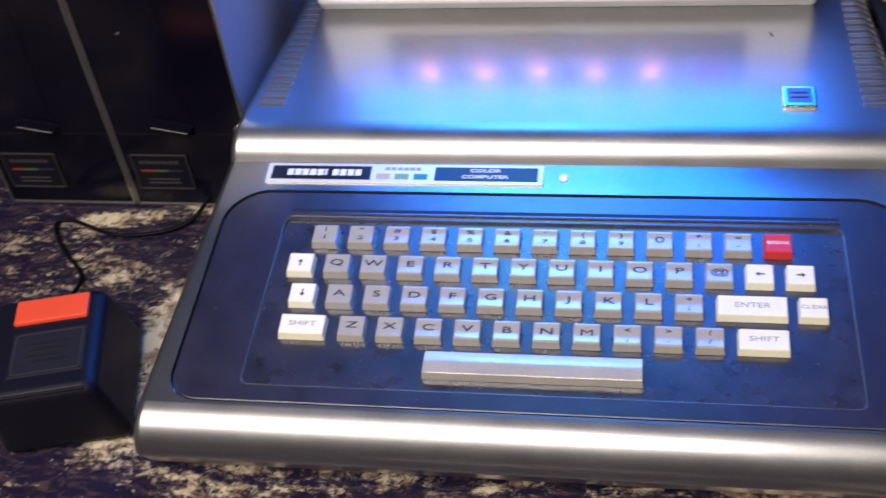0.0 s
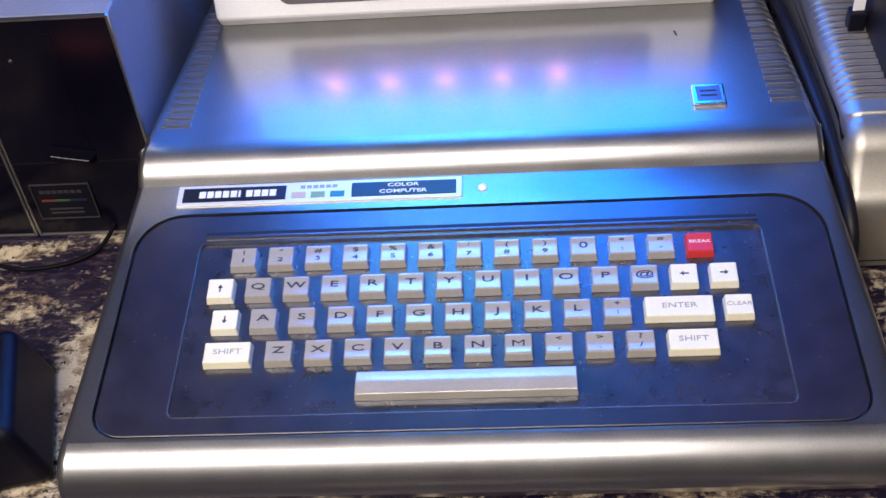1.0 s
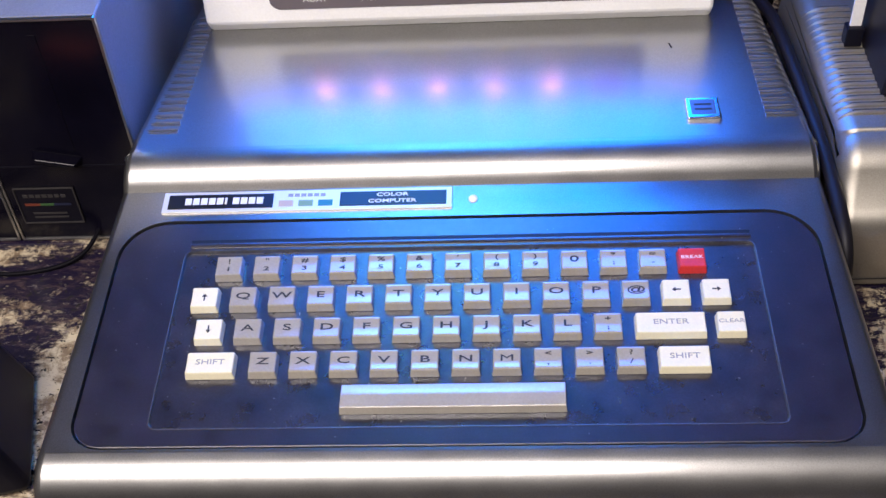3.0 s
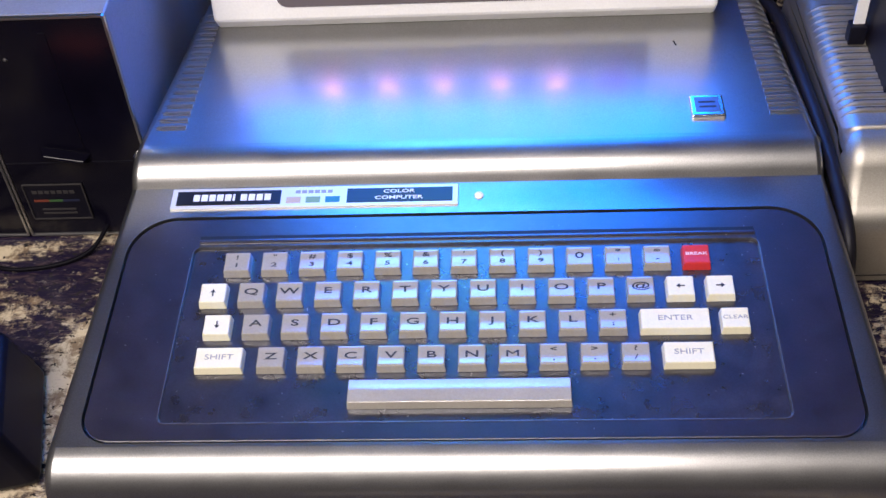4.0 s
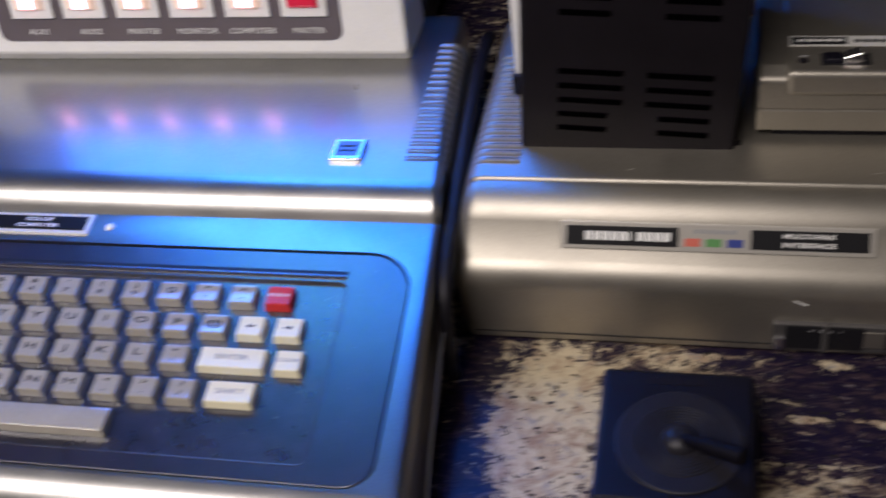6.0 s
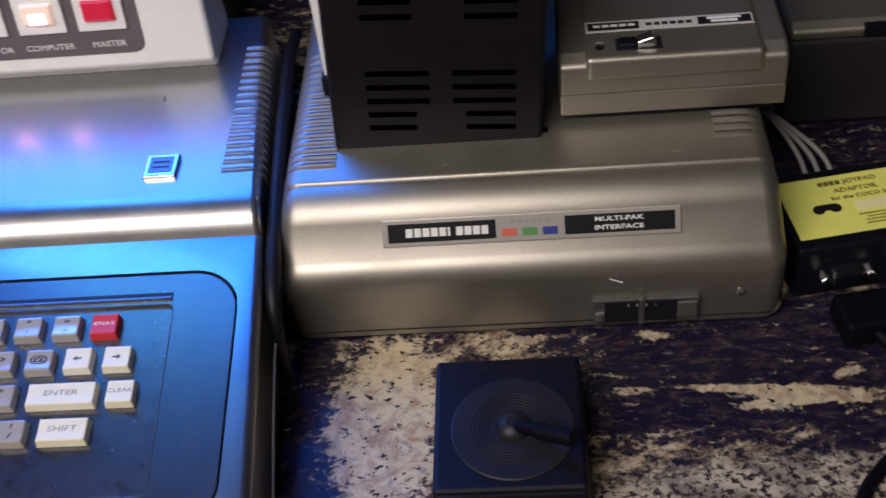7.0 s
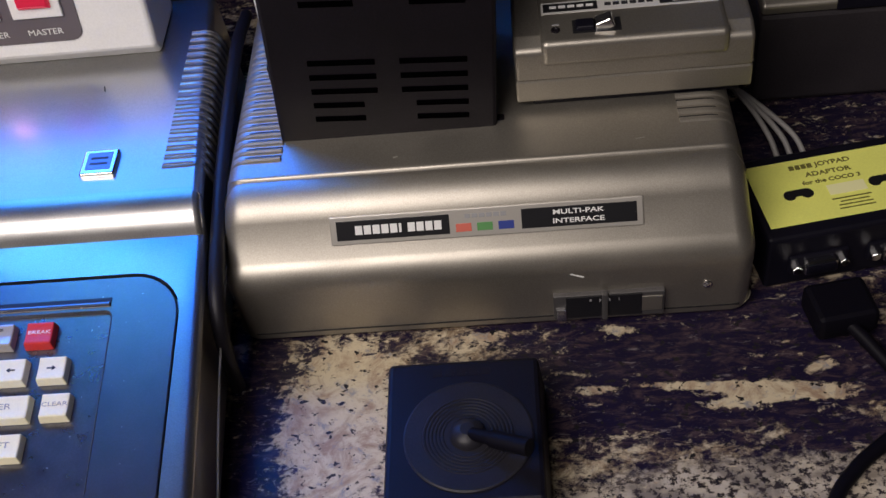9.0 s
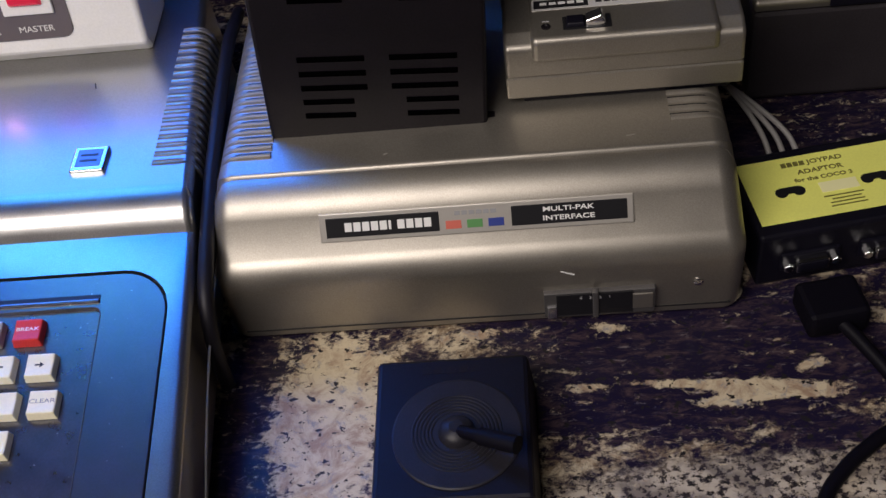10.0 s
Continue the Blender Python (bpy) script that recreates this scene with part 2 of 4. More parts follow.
    base = mix(flecks, base, (0.018, 0.016, 0.018))
    nt.links.new(base, b.inputs["Base Color"])
    nt.links.new(step(coarse, 0.3, 0.7, 0.13, 0.30), b.inputs["Roughness"])
    return m


GRANITE = granite_material()


# ---- shape helpers ----
def thing(name, place, label, category, group="", kind="", turn=0.0):
    ob = new(name)
    ob.empty_display_size = 0.02
    ob.matrix_world = pose(*place, 0, 0, turn)
    return tagged(ob, label, category, group, kind)


def finish(name, bm, mat, smooth=True, angle=0.7, flat=6.0):
    bmesh.ops.recalc_face_normals(bm, faces=bm.faces[:])
    me = bpy.data.meshes.new(name)
    if smooth:
        for f in bm.faces:
            f.smooth = True
        for e in bm.edges:
            if len(e.link_faces) == 2:
                turn, areas = e.calc_face_angle(0.0), sorted(f.calc_area() for f in e.link_faces)
                if turn > angle or (turn > 0.01 and areas[1] > flat * areas[0]):    # large flat faces stay flat
                    e.smooth = False
    bm.to_mesh(me)
    bm.free()
    me.materials.append(mat)
    return me


def part(name, bm, mat, parent, label="", m=None, smooth=True):
    ob = new(name, finish(name, bm, mat, smooth) if isinstance(bm, bmesh.types.BMesh) else bm)
    if parent:
        ob.parent = parent
    if m is not None:
        ob.matrix_basis = m
    return tagged(ob, label)


def box(x0, x1, y0, y1, z0, z1, r=0.001, seg=2):
    bm = bmesh.new()
    bmesh.ops.create_cube(bm, size=1, matrix=Matrix.LocRotScale(((x0 + x1) / 2, (y0 + y1) / 2, (z0 + z1) / 2), None, (x1 - x0, y1 - y0, z1 - z0)))
    if r:
        bmesh.ops.bevel(bm, geom=bm.edges[:], offset=r, segments=seg, profile=0.5, affect="EDGES")
    return bm


def frustum(w, d, h, w2, d2, r=0.0008, shift=0.0):
    """A tapered block standing on z = 0."""
    bm = bmesh.new()
    bmesh.ops.create_cube(bm, size=1)
    for v in bm.verts:
        top = v.co.z > 0
        v.co = Vector((v.co.x * (w2 if top else w), v.co.y * (d2 if top else d) + (shift if top else 0), h if top else 0))
    bmesh.ops.bevel(bm, geom=bm.edges[:], offset=r, segments=2, profile=0.5, affect="EDGES")
    return bm


def disc(r, h, seg=32, bevel=0.0):
    bm = bmesh.new()
    bmesh.ops.create_cone(bm, cap_ends=True, segments=seg, radius1=r, radius2=r, depth=h, matrix=Matrix.Translation((0, 0, h / 2)))
    if bevel:
        bmesh.ops.bevel(bm, geom=[e for e in bm.edges if abs(e.verts[0].co.z - e.verts[1].co.z) < 1e-7], offset=bevel, segments=2, profile=0.5, affect="EDGES")
    return bm


def lathe(rows, seg=40):
    """A turned solid from rows of radius and height."""
    bm = bmesh.new()
    rings = []
    for r, z in rows:
        rings.append([bm.verts.new((r * math.cos(2 * math.pi * k / seg), r * math.sin(2 * math.pi * k / seg), z)) for k in range(seg)])
    for a, b in zip(rings, rings[1:]):
        for k in range(seg):
            bm.faces.new((a[k], a[(k + 1) % seg], b[(k + 1) % seg], b[k]))
    bm.faces.new(rings[-1])
    bm.faces.new(rings[0][::-1])
    return bm


def tube(points, r, seg=10, steps=8):
    """A round cord along a smooth curve through the points."""
    p = [Vector(q) for q in points]
    p = [p[0] * 2 - p[1]] + p + [p[-1] * 2 - p[-2]]
    line = []
    for a, b, c, d in zip(p, p[1:], p[2:], p[3:]):
        for k in range(steps):
            t = k / steps
            line.append(0.5 * (2 * b + (c - a) * t + (2 * a - 5 * b + 4 * c - d) * t * t + (3 * b - a - 3 * c + d) * t ** 3))
    line.append(p[-2])
    bm = bmesh.new()
    rings, side = [], Vector((0.13, 0.07, 1)).normalized()
    for i, q in enumerate(line):
        d = (line[min(i + 1, len(line) - 1)] - line[max(i - 1, 0)]).normalized()
        u = d.cross(side).normalized()
        w = u.cross(d).normalized()
        side = w
        rings.append([bm.verts.new(q + r * (math.cos(2 * math.pi * k / seg) * u + math.sin(2 * math.pi * k / seg) * w)) for k in range(seg)])
    for a, b in zip(rings, rings[1:]):
        for k in range(seg):
            bm.faces.new((a[k], a[(k + 1) % seg], b[(k + 1) % seg], b[k]))
    bm.faces.new(rings[0][::-1])
    bm.faces.new(rings[-1])
    return bm


def fillet(corners, n=5):
    """A closed outline with its corners (a, b, radius) rounded; radius 0 keeps one point."""
    out = []
    for i, (a, b, r) in enumerate(corners):
        q = Vector((a, b))
        p, s = Vector(corners[i - 1][:2]), Vector(corners[(i + 1) % len(corners)][:2])
        if r <= 0:
            out.append(q)
            continue
        u, v = (p - q).normalized(), (s - q).normalized()
        half = u.angle(v) / 2
        cut = min(r / math.tan(half), 0.48 * (p - q).length, 0.48 * (s - q).length)
        start, end = q + u * cut, q + v * cut
        for k in range(n + 1):
            t = k / n
            out.append((1 - t) ** 2 * start + 2 * t * (1 - t) * q + t * t * end)
    return out


def bow(y, z, r, a, b, n=9):
    """Corners along a circular bow that starts at (y, z), its outward normal turning from a to b degrees above the front."""
    p = [(-math.cos(radians(a + (b - a) * k / n)), math.sin(radians(a + (b - a) * k / n))) for k in range(n + 1)]
    return [(y + r * (q[0] - p[0][0]), z + r * (q[1] - p[0][1]), 0) for q in p]


def inset(line, d):
    """The outline shrunk by d (the outline runs anticlockwise)."""
    out = []
    for i, q in enumerate(line):
        a, b = (q - line[i - 1]).normalized(), (line[(i + 1) % len(line)] - q).normalized()
        na, nb = Vector((-a.y, a.x)), Vector((-b.y, b.x))
        s = (na + nb)
        out.append(q + s * (d / max(0.4, 0.5 * s.length_squared)) if s.length > 1e-6 else q + na * d)
    return out


def loft(line, x0, x1, r, steps=4):
    """A solid whose (y, z) outline runs from x0 to x1, its two ends rounded by r. Returns the mesh and the two long rings."""
    area = sum(p.x * q.y - q.x * p.y for p, q in zip(line, line[1:] + line[:1]))
    if area < 0:
        line = line[::-1]
    bm = bmesh.new()
    left = [(x0 + r * (1 - math.cos(math.pi / 2 * k / steps)), r * (1 - math.sin(math.pi / 2 * k / steps))) for k in range(steps + 1)]
    right = [(x1 + x0 - x, d) for x, d in reversed(left)]
    rings = []
    for x, d in left + right:
        rings.append([bm.verts.new((x, q.x, q.y)) for q in inset(line, d)])
    n = len(line)
    for a, b in zip(rings, rings[1:]):
        for k in range(n):
            bm.faces.new((a[k], a[(k + 1) % n], b[(k + 1) % n], b[k]))
    bm.faces.new(rings[0])
    bm.faces.new(rings[-1][::-1])
    return bm, rings[steps], rings[steps + 1]


def rrect(x0, x1, y0, y1, r, n=6):
    """Four corner arcs of a rounded rectangle, anticlockwise from the lower left."""
    arcs = []
    low, up = r if isinstance(r, tuple) else (r, r)
    for cx, cy, a, r in ((x0 + low, y0 + low, 180, low), (x1 - low, y0 + low, 270, low), (x1 - up, y1 - up, 0, up), (x0 + up, y1 - up, 90, up)):
        arcs.append([(cx + r * math.cos(radians(a + 90 * k / n)), cy + r * math.sin(radians(a + 90 * k / n))) for k in range(n + 1)])
    return arcs


def plate(arcs, z0, z1, chamfer=0.0):
    """A flat rounded plate from z0 to z1."""
    loop = [p for arc in arcs for p in arc]
    bm = bmesh.new()
    low = [bm.verts.new((x, y, z0)) for x, y in loop]
    top = [bm.verts.new((x, y, z1)) for x, y in loop]
    n = len(loop)
    for k in range(n):
        bm.faces.new((low[k], low[(k + 1) % n], top[(k + 1) % n], top[k]))
    face = bm.faces.new(top)
    bm.faces.new(low[::-1])
    if chamfer:
        bmesh.ops.bevel(bm, geom=face.edges[:], offset=chamfer, segments=2, profile=0.5, affect="EDGES")
    return bm


def rings_mesh(levels):
    """Joins rounded-rectangle loops (arcs, z) of equal count from the outside in."""
    bm = bmesh.new()
    loops = [[bm.verts.new((x, y, z)) for arc in arcs for x, y in arc] for arcs, z in levels]
    n = len(loops[0])
    for a, b in zip(loops, loops[1:]):
        for k in range(n):
            bm.faces.new((a[k], a[(k + 1) % n], b[(k + 1) % n], b[k]))
    return bm, loops


def text_mesh(body, size, stretch=1.0, align="CENTER", lift=0.00012, bold=0.0):
    """Lettering in the built-in font, lying in the plane z = 0, as a bmesh."""
    cu = bpy.data.curves.new("lettering", "FONT")
    cu.body, cu.size, cu.align_x, cu.align_y = body, size, align, "CENTER"
    cu.extrude, cu.offset, cu.resolution_u = lift, bold, 3
    ob = bpy.data.objects.new("lettering", cu)
    scene.collection.objects.link(ob)
    bpy.context.view_layer.update()
    me = ob.evaluated_get(bpy.context.evaluated_depsgraph_get()).to_mesh()
    bm = bmesh.new()
    bm.from_mesh(me)
    ob.evaluated_get(bpy.context.evaluated_depsgraph_get()).to_mesh_clear()
    bpy.data.objects.remove(ob)
    bpy.data.curves.remove(cu)
    for v in bm.verts:
        v.co.x *= stretch
    return bm


def bars(rows, h):
    """Plain bars in the place of lettering: rows of (x0, x1, y)."""
    bm = bmesh.new()
    for x0, x1, y in rows:
        bmesh.ops.create_cube(bm, size=1, matrix=Matrix.LocRotScale(((x0 + x1) / 2, y, 0), None, (x1 - x0, h, 0.0003)))
    return bm


def bar_parts(name, rows, h, mat, parent, m, label=""):
    """Each bar in the place of a letter as a part of its own."""
    for row in rows:
        part(name, bars([row], h), mat, parent, label, m, smooth=False)


def merge(*meshes):
    out = bmesh.new()
    for b in meshes:
        me = bpy.data.meshes.new("joined")
        b.to_mesh(me)
        b.free()
        out.from_mesh(me)
        bpy.data.meshes.remove(me)
    return out


# ---- room ----
def wall(name, x0, x1, y0, y1, z0, z1, mat, label, category):
    ob = part(name, box(x0, x1, y0, y1, z0, z1, 0), mat, None, label, smooth=False)
    return tagged(ob, "", category, "", "structure")


wall("floor", -2.2, 2.2, -2.0, 1.2, -1.0, -0.90, FLOORWOOD, "dark wooden room floor under the counter", "floor")
wall("ceiling", -2.2, 2.2, -2.0, 1.2, 1.62, 1.70, CEILPAINT, "plain off-white painted room ceiling", "ceiling")
wall("wall_north", -2.2, 2.2, 0.95, 1.05, -0.9, 1.62, WALLPAINT, "dim grey painted wall behind the counter", "wall")
wall("wall_south", -2.2, 2.2, -2.0, -1.9, -0.9, 1.62, WALLPAINT, "dim grey painted wall facing the counter", "wall")
wall("wall_west", -2.2, -2.1, -1.9, 0.95, -0.9, 1.62, WALLPAINT, "dim grey painted side wall of the room", "wall")
wall("wall_east", 2.1, 2.2, -1.9, 0.95, -0.9, 1.62, WALLPAINT, "dim grey painted side wall of the room", "wall")

counter = thing("countertop", (0, 0, -0.9), "polished black granite countertop with cream and brown veins", "countertop", "", "structure")
part("slab", box(-1.2, 1.3, -0.26, 0.949, -0.032, 0.0, 0.004, 3), GRANITE, counter, "black and cream veined granite", pose(0, 0, 0.9))
part("base_cabinet", box(-1.15, 1.25, -0.20, 0.945, 0.0, 0.867, 0.002), BROWNBLACK, counter, "dark base cabinet")

ceiling_lamp = thing("ceiling_lamp", (LAMP[0], LAMP[1], 1.62), "long flat warm ceiling lamp with a white diffuser", "lamp")
part("housing", box(-0.80, 0.80, -0.55, 0.55, -0.055, 0.0, 0.006), WHITEPLASTIC, ceiling_lamp, "white metal housing")
part("diffuser", box(-0.77, 0.77, -0.52, 0.52, -0.125, -0.050, 0.010), LAMPGLASS, ceiling_lamp, "frosted diffuser")

# ---- home computer ----
SLOPE = 7.0
DECK = pose(0, 0, 0.065, SLOPE, 0, 0)      # the plane of the key tops: x, along the slope, out of it
PANEL = -0.003
HALF = 0.1855


def on_slope(v, w):
    q = DECK @ Vector((0, v, w))
    return q.y, q.z


computer = thing("home_computer", (0, 0, 0), "silver-grey home computer with dark keyboard panel on the granite counter", "computer")
a0, a1 = on_slope(-0.1085, PANEL), on_slope(0.0465, PANEL)
outline = fillet([
    (-0.108, 0.0075, 0.003), (-0.1165, 0.0125, 0.003), (-0.1247, 0.0280, 0.004), *bow(a0[0] - 0.0173, a0[1] - 0.0189, 0.0210, 5, 80),
    (*a0, 0), (*a1, 0),
    *bow(0.0470, 0.0684, 0.0221, 26, 84), (0.0646, 0.0803, 0), (0.0649, 0.0797, 0), (0.0655, 0.0797, 0), (0.0680, 0.0800, 0),
    (0.222, 0.0778, 0), (0.229, 0.0776, 0.006), (0.235, 0.0720, 0.004), (0.235, 0.010, 0.004), (0.225, 0.0075, 0.002)])
bm, _, _ = loft(outline, -HALF, HALF, 0.0042, 4)
for v in bm.verts:      # the case draws together from front to back, more so behind the ridge
    v.co.x = 0.0022 + v.co.x / HALF * (0.1948 - 0.053 * (v.co.y + 0.1) - 0.06 * v.co.z - 0.05 * max(0.0, v.co.y - 0.066))
inv = DECK.inverted()
bm.normal_update()
deck_face = max((f for f in bm.faces if (inv.to_3x3() @ f.normal).z ** 2 > 0.9995 and abs((inv @ f.calc_center_median()).z - PANEL) < 0.0005 and len(f.verts) == 4), key=lambda f: f.calc_area())
corners = [(inv @ v.co, v) for v in deck_face.verts]
bm.faces.remove(deck_face)
BZ = (-0.1742, 0.1769, -0.1068, 0.0262, (0.015, 0.024))


def flare(arcs):
    """The panel is a little wider in front than behind."""
    return [[(x * (1 + 0.15 * (0.0262 - y)), y) for x, y in arc] for arc in arcs]


arcs = flare(rrect(*BZ, 8))
hole = [[bm.verts.new(DECK @ Vector((x, y, PANEL))) for x, y in arc] for arc in arcs]


def corner_at(sx, sy):
    return max(corners, key=lambda c: c[0].x * sx + (c[0].y + 0.03) * sy * 3)[1]


quad = [corner_at(-1, -1), corner_at(1, -1), corner_at(1, 1), corner_at(-1, 1)]
for k in range(4):
    for p, q in zip(hole[k], hole[k][1:]):
        bm.faces.new((quad[k], p, q))
    bm.faces.new((quad[k], hole[k][-1], hole[(k + 1) % 4][0], quad[(k + 1) % 4]))
flat = [v for arc in hole for v in arc]
sunk = [bm.verts.new(v.co + DECK.to_3x3() @ Vector((0, 0, -0.012))) for v in flat]
for k in range(len(flat)):
    bm.faces.new((flat[k], sunk[k], sunk[(k + 1) % len(flat)], flat[(k + 1) % len(flat)]))
bm.faces.new(sunk)
case = part("case", bm, SILVER, computer, "silver-grey painted case")

# the dark keyboard panel with its sunken tray
T = (-0.1395, 0.1450, -0.0965, 0.0068)
def panel_ring(d, w):
    return flare(rrect(BZ[0] + d, BZ[1] - d, BZ[2] + d, BZ[3] - d, (0.0150 - 0.8 * d, 0.0240 - 0.8 * d), 8)), PANEL + w


def tray_ring(d, w, n=8):
    return flare(rrect(T[0] + d, T[1] - d, T[2] + d, T[3] - d, 0.004 - 0.8 * d, n)), PANEL + w


bm, _ = rings_mesh([panel_ring(0.0012, -0.003), panel_ring(0.0012, -0.0009), panel_ring(0.0016, -0.0006),
                    tray_ring(0.0, -0.0006), tray_ring(0.0010, -0.0022)])
part("keyboard_panel", bm, BEZEL, computer, "dark textured plastic keyboard panel", DECK)
part("key_tray", plate(tray_ring(0.0007, 0, 4)[0], PANEL - 0.0065, PANEL - 0.0021), TRAY, computer, "dusty dark key tray", DECK)
# thin rim round the tray, lighter than the panel
TRAYRIM = material("pale_tray_edge", (0.060, 0.060, 0.068), 0.30, 0.0, 0.8, 0.3, 700, 0.2, 1500, 0.4, 50)
bm, _ = rings_mesh([tray_ring(-0.0002, -0.0012, 6), tray_ring(0.0, -0.0003, 6), tray_ring(0.0005, -0.0004, 6), tray_ring(0.0008, -0.0020, 6)])
part("tray_edge", bm, TRAYRIM, computer, "lighter tray edge", DECK)
part("groove", box(-0.1375, 0.1440, 0.0108, 0.0136, PANEL - 0.002, PANEL - 0.0003, 0.0002), GROOVE, computer, "black groove over the keys", DECK)
part("groove_edge", box(-0.1375, 0.1440, 0.0088, 0.0108, PANEL - 0.002, PANEL + 0.0006, 0.0005), BEZEL, computer, "", DECK)

# keys
P = 0.01905
KEY_H = 0.0051


DISH = 0.00042


def dish(bm, d, z0):
    """Lets the upper faces sink into the hollow of a key top."""
    for v in bm.verts:
        if v.co.z > z0:
            v.co.z -= DISH * max(0.0, 1 - (2 * (v.co.y - 0.0006) / d) ** 2)
    return bm


def key_mesh(w, mat, d=0.0113):
    bm = bmesh.new()
    bmesh.ops.create_cube(bm, size=1)
    for v in bm.verts:
        up = v.co.z > 0
        v.co = Vector((v.co.x * (w if up else w + 0.0014), v.co.y * (d if up else d + 0.0016) + (0.0006 if up else 0.0004), KEY_H if up else 0))
    long = [e for e in bm.edges if all(v.co.z > 0.001 for v in e.verts) and abs(e.verts[0].co.y - e.verts[1].co.y) > 0.001]
    bmesh.ops.subdivide_edges(bm, edges=long, cuts=7, use_grid_fill=True)
    dish(bm, d, 0.001)
    bm.normal_update()
    bmesh.ops.bevel(bm, geom=[e for e in bm.edges if len(e.link_faces) == 2 and e.calc_face_angle(0) > 0.6], offset=0.00055, segments=2, profile=0.5, affect="EDGES")
    return finish("key", bm, mat)


KEY_MESH = {}


def arrow(dx, dy):
    bm = bmesh.new()
    s = 0.0021
    pts = [(-s * 0.16, -s), (s * 0.16, -s), (s * 0.16, s * 0.15), (s * 0.62, s * 0.15), (0, s), (-s * 0.62, s * 0.15), (-s * 0.16, s * 0.15)]
    low = [bm.verts.new((x * dy + y * dx, y * dy - x * dx, 0)) for x, y in pts]
    up = [bm.verts.new(v.co + Vector((0, 0, 0.0002))) for v in low]
    bm.faces.new(up)
    for k in range(len(pts)):
        bm.faces.new((low[k], low[(k + 1) % len(pts)], up[(k + 1) % len(pts)], up[k]))
    return bm


def key(u, row, legend, mat, width=0.0135, ink=None, size=0.0052):
    """One key: u is the left edge of its top, row counts from the back."""
    tag = (mat.name, round(width, 5))
    if tag not in KEY_MESH:
        KEY_MESH[tag] = key_mesh(width - 0.0009, mat)
    x, v = -0.122 + u + width / 2, -row * P - 0.0057
    k = part("key", KEY_MESH[tag], mat, computer, "", DECK @ pose(x, v - 0.0006, -KEY_H))
    ink = ink or INK
    top = KEY_H + 0.00006
    if isinstance(legend, tuple):
        part("legend", sunk_in(arrow(*legend)), ink, k, "", pose(0, 0.0006, top), smooth=False)
    elif "|" in legend:
        a, b = legend.split("|")
        part("legend", sunk_in(merge(moved(text_mesh(a, 0.0036, 1.7, bold=0.00004), 0.0026), moved(text_mesh(b, 0.0036, 1.8, bold=0.00004), -0.0022))), ink, k, "", pose(0, 0.0006, top), smooth=False)
    else:
        part("legend", sunk_in(moved(text_mesh(legend, size, 1.85 if len(legend) == 1 else 1.4, bold=0.00005 if len(legend) == 1 and legend != "M" else 0.0), 0.0004)), ink, k, "", pose(0, 0.0006, top), smooth=False)
    return k


def sunk_in(bm):
    for v in bm.verts:
        v.co.z -= DISH * max(0.0, 1 - (2 * v.co.y / 0.0113) ** 2)
    return bm


def moved(bm, dy, dx=0.0):
    for v in bm.verts:
        v.co.y += dy
        v.co.x += dx
    return bm


for i, s in enumerate(["!|1", "\"|2", "#|3", "$|4", "%|5", "&|6", "'|7", "(|8", ")|9", "0", "*|:", "=|-"]):
    key(i * P, 0, s, KEYGREY)
tagged(key(12 * P, 0, "BREAK", KEYRED, ink=WHITEINK, size=0.0026), "red key")
for i, s in enumerate("QWERTYUIOP@"):
    key((0.5 + i) * P, 1, s, KEYGREY, size=0.0050)
for i, s in enumerate("ASDFGHJKL"):
    key((0.74 + i) * P, 2, s, KEYGREY, size=0.0050)
key(9.74 * P, 2, "+|;", KEYGREY)
for i, s in enumerate("ZXCVBNM"):
    key((1.235 + i) * P, 3, s, KEYGREY, size=0.0050)
for i, s in enumerate(["<|,", ">|.", "?|/"]):
    key((8.235 + i) * P, 3, s, KEYGREY)
for u, row, s in ((-0.5 * P, 1, (0, 1)), (-0.26 * P, 2, (0, -1)), (11.5 * P, 1, (-1, 0)), (12.5 * P, 1, (1, 0))):
    tagged(key(u, row, s, KEYWHITE), "cream key")
tagged(key(12.75 * P, 2, "CLEAR", KEYWHITE, ink=GREYINK, size=0.0029), "cream key")
tagged(key(0.2050, 2, "ENTER", KEYWHITE, 0.0330, GREYINK, 0.0040), "wide cream key")
tagged(key(-0.0062, 3, "SHIFT", KEYWHITE, 0.0232, GREYINK, 0.0040), "wide cream key")
tagged(key(0.2143, 3, "SHIFT", KEYWHITE, 0.0236, GREYINK, 0.0040), "wide cream key")


def space_bar():
    """Its upper face bows down towards the back."""
    bm = bmesh.new()
    bmesh.ops.create_cube(bm, size=1)
    for v in bm.verts:
        up = v.co.z > 0
        v.co = Vector((v.co.x * (0.1025 if up else 0.1038), v.co.y * (0.0130 if up else 0.0146), 0.0052 if up else 0.0))
    across = [e for e in bm.edges if all(v.co.z > 0.001 for v in e.verts) and abs(e.verts[0].co.y - e.verts[1].co.y) > 0.001]
    bmesh.ops.subdivide_edges(bm, edges=across, cuts=9, use_grid_fill=True)
    for v in bm.verts:
        if v.co.z > 0.001:
            v.co.z -= 0.0012 * max(0.0, (v.co.y + 0.001) / 0.0075) ** 2
    bm.normal_update()
    bmesh.ops.bevel(bm, geom=[e for e in bm.edges if len(e.link_faces) == 2 and e.calc_face_angle(0) > 0.6], offset=0.0004, segments=2, profile=0.5, affect="EDGES")
    return bm


part("space_bar", space_bar(), KEYGREY, computer, "long grey space bar", DECK @ pose(-0.122 + 0.1197, -0.0817, -0.0051))


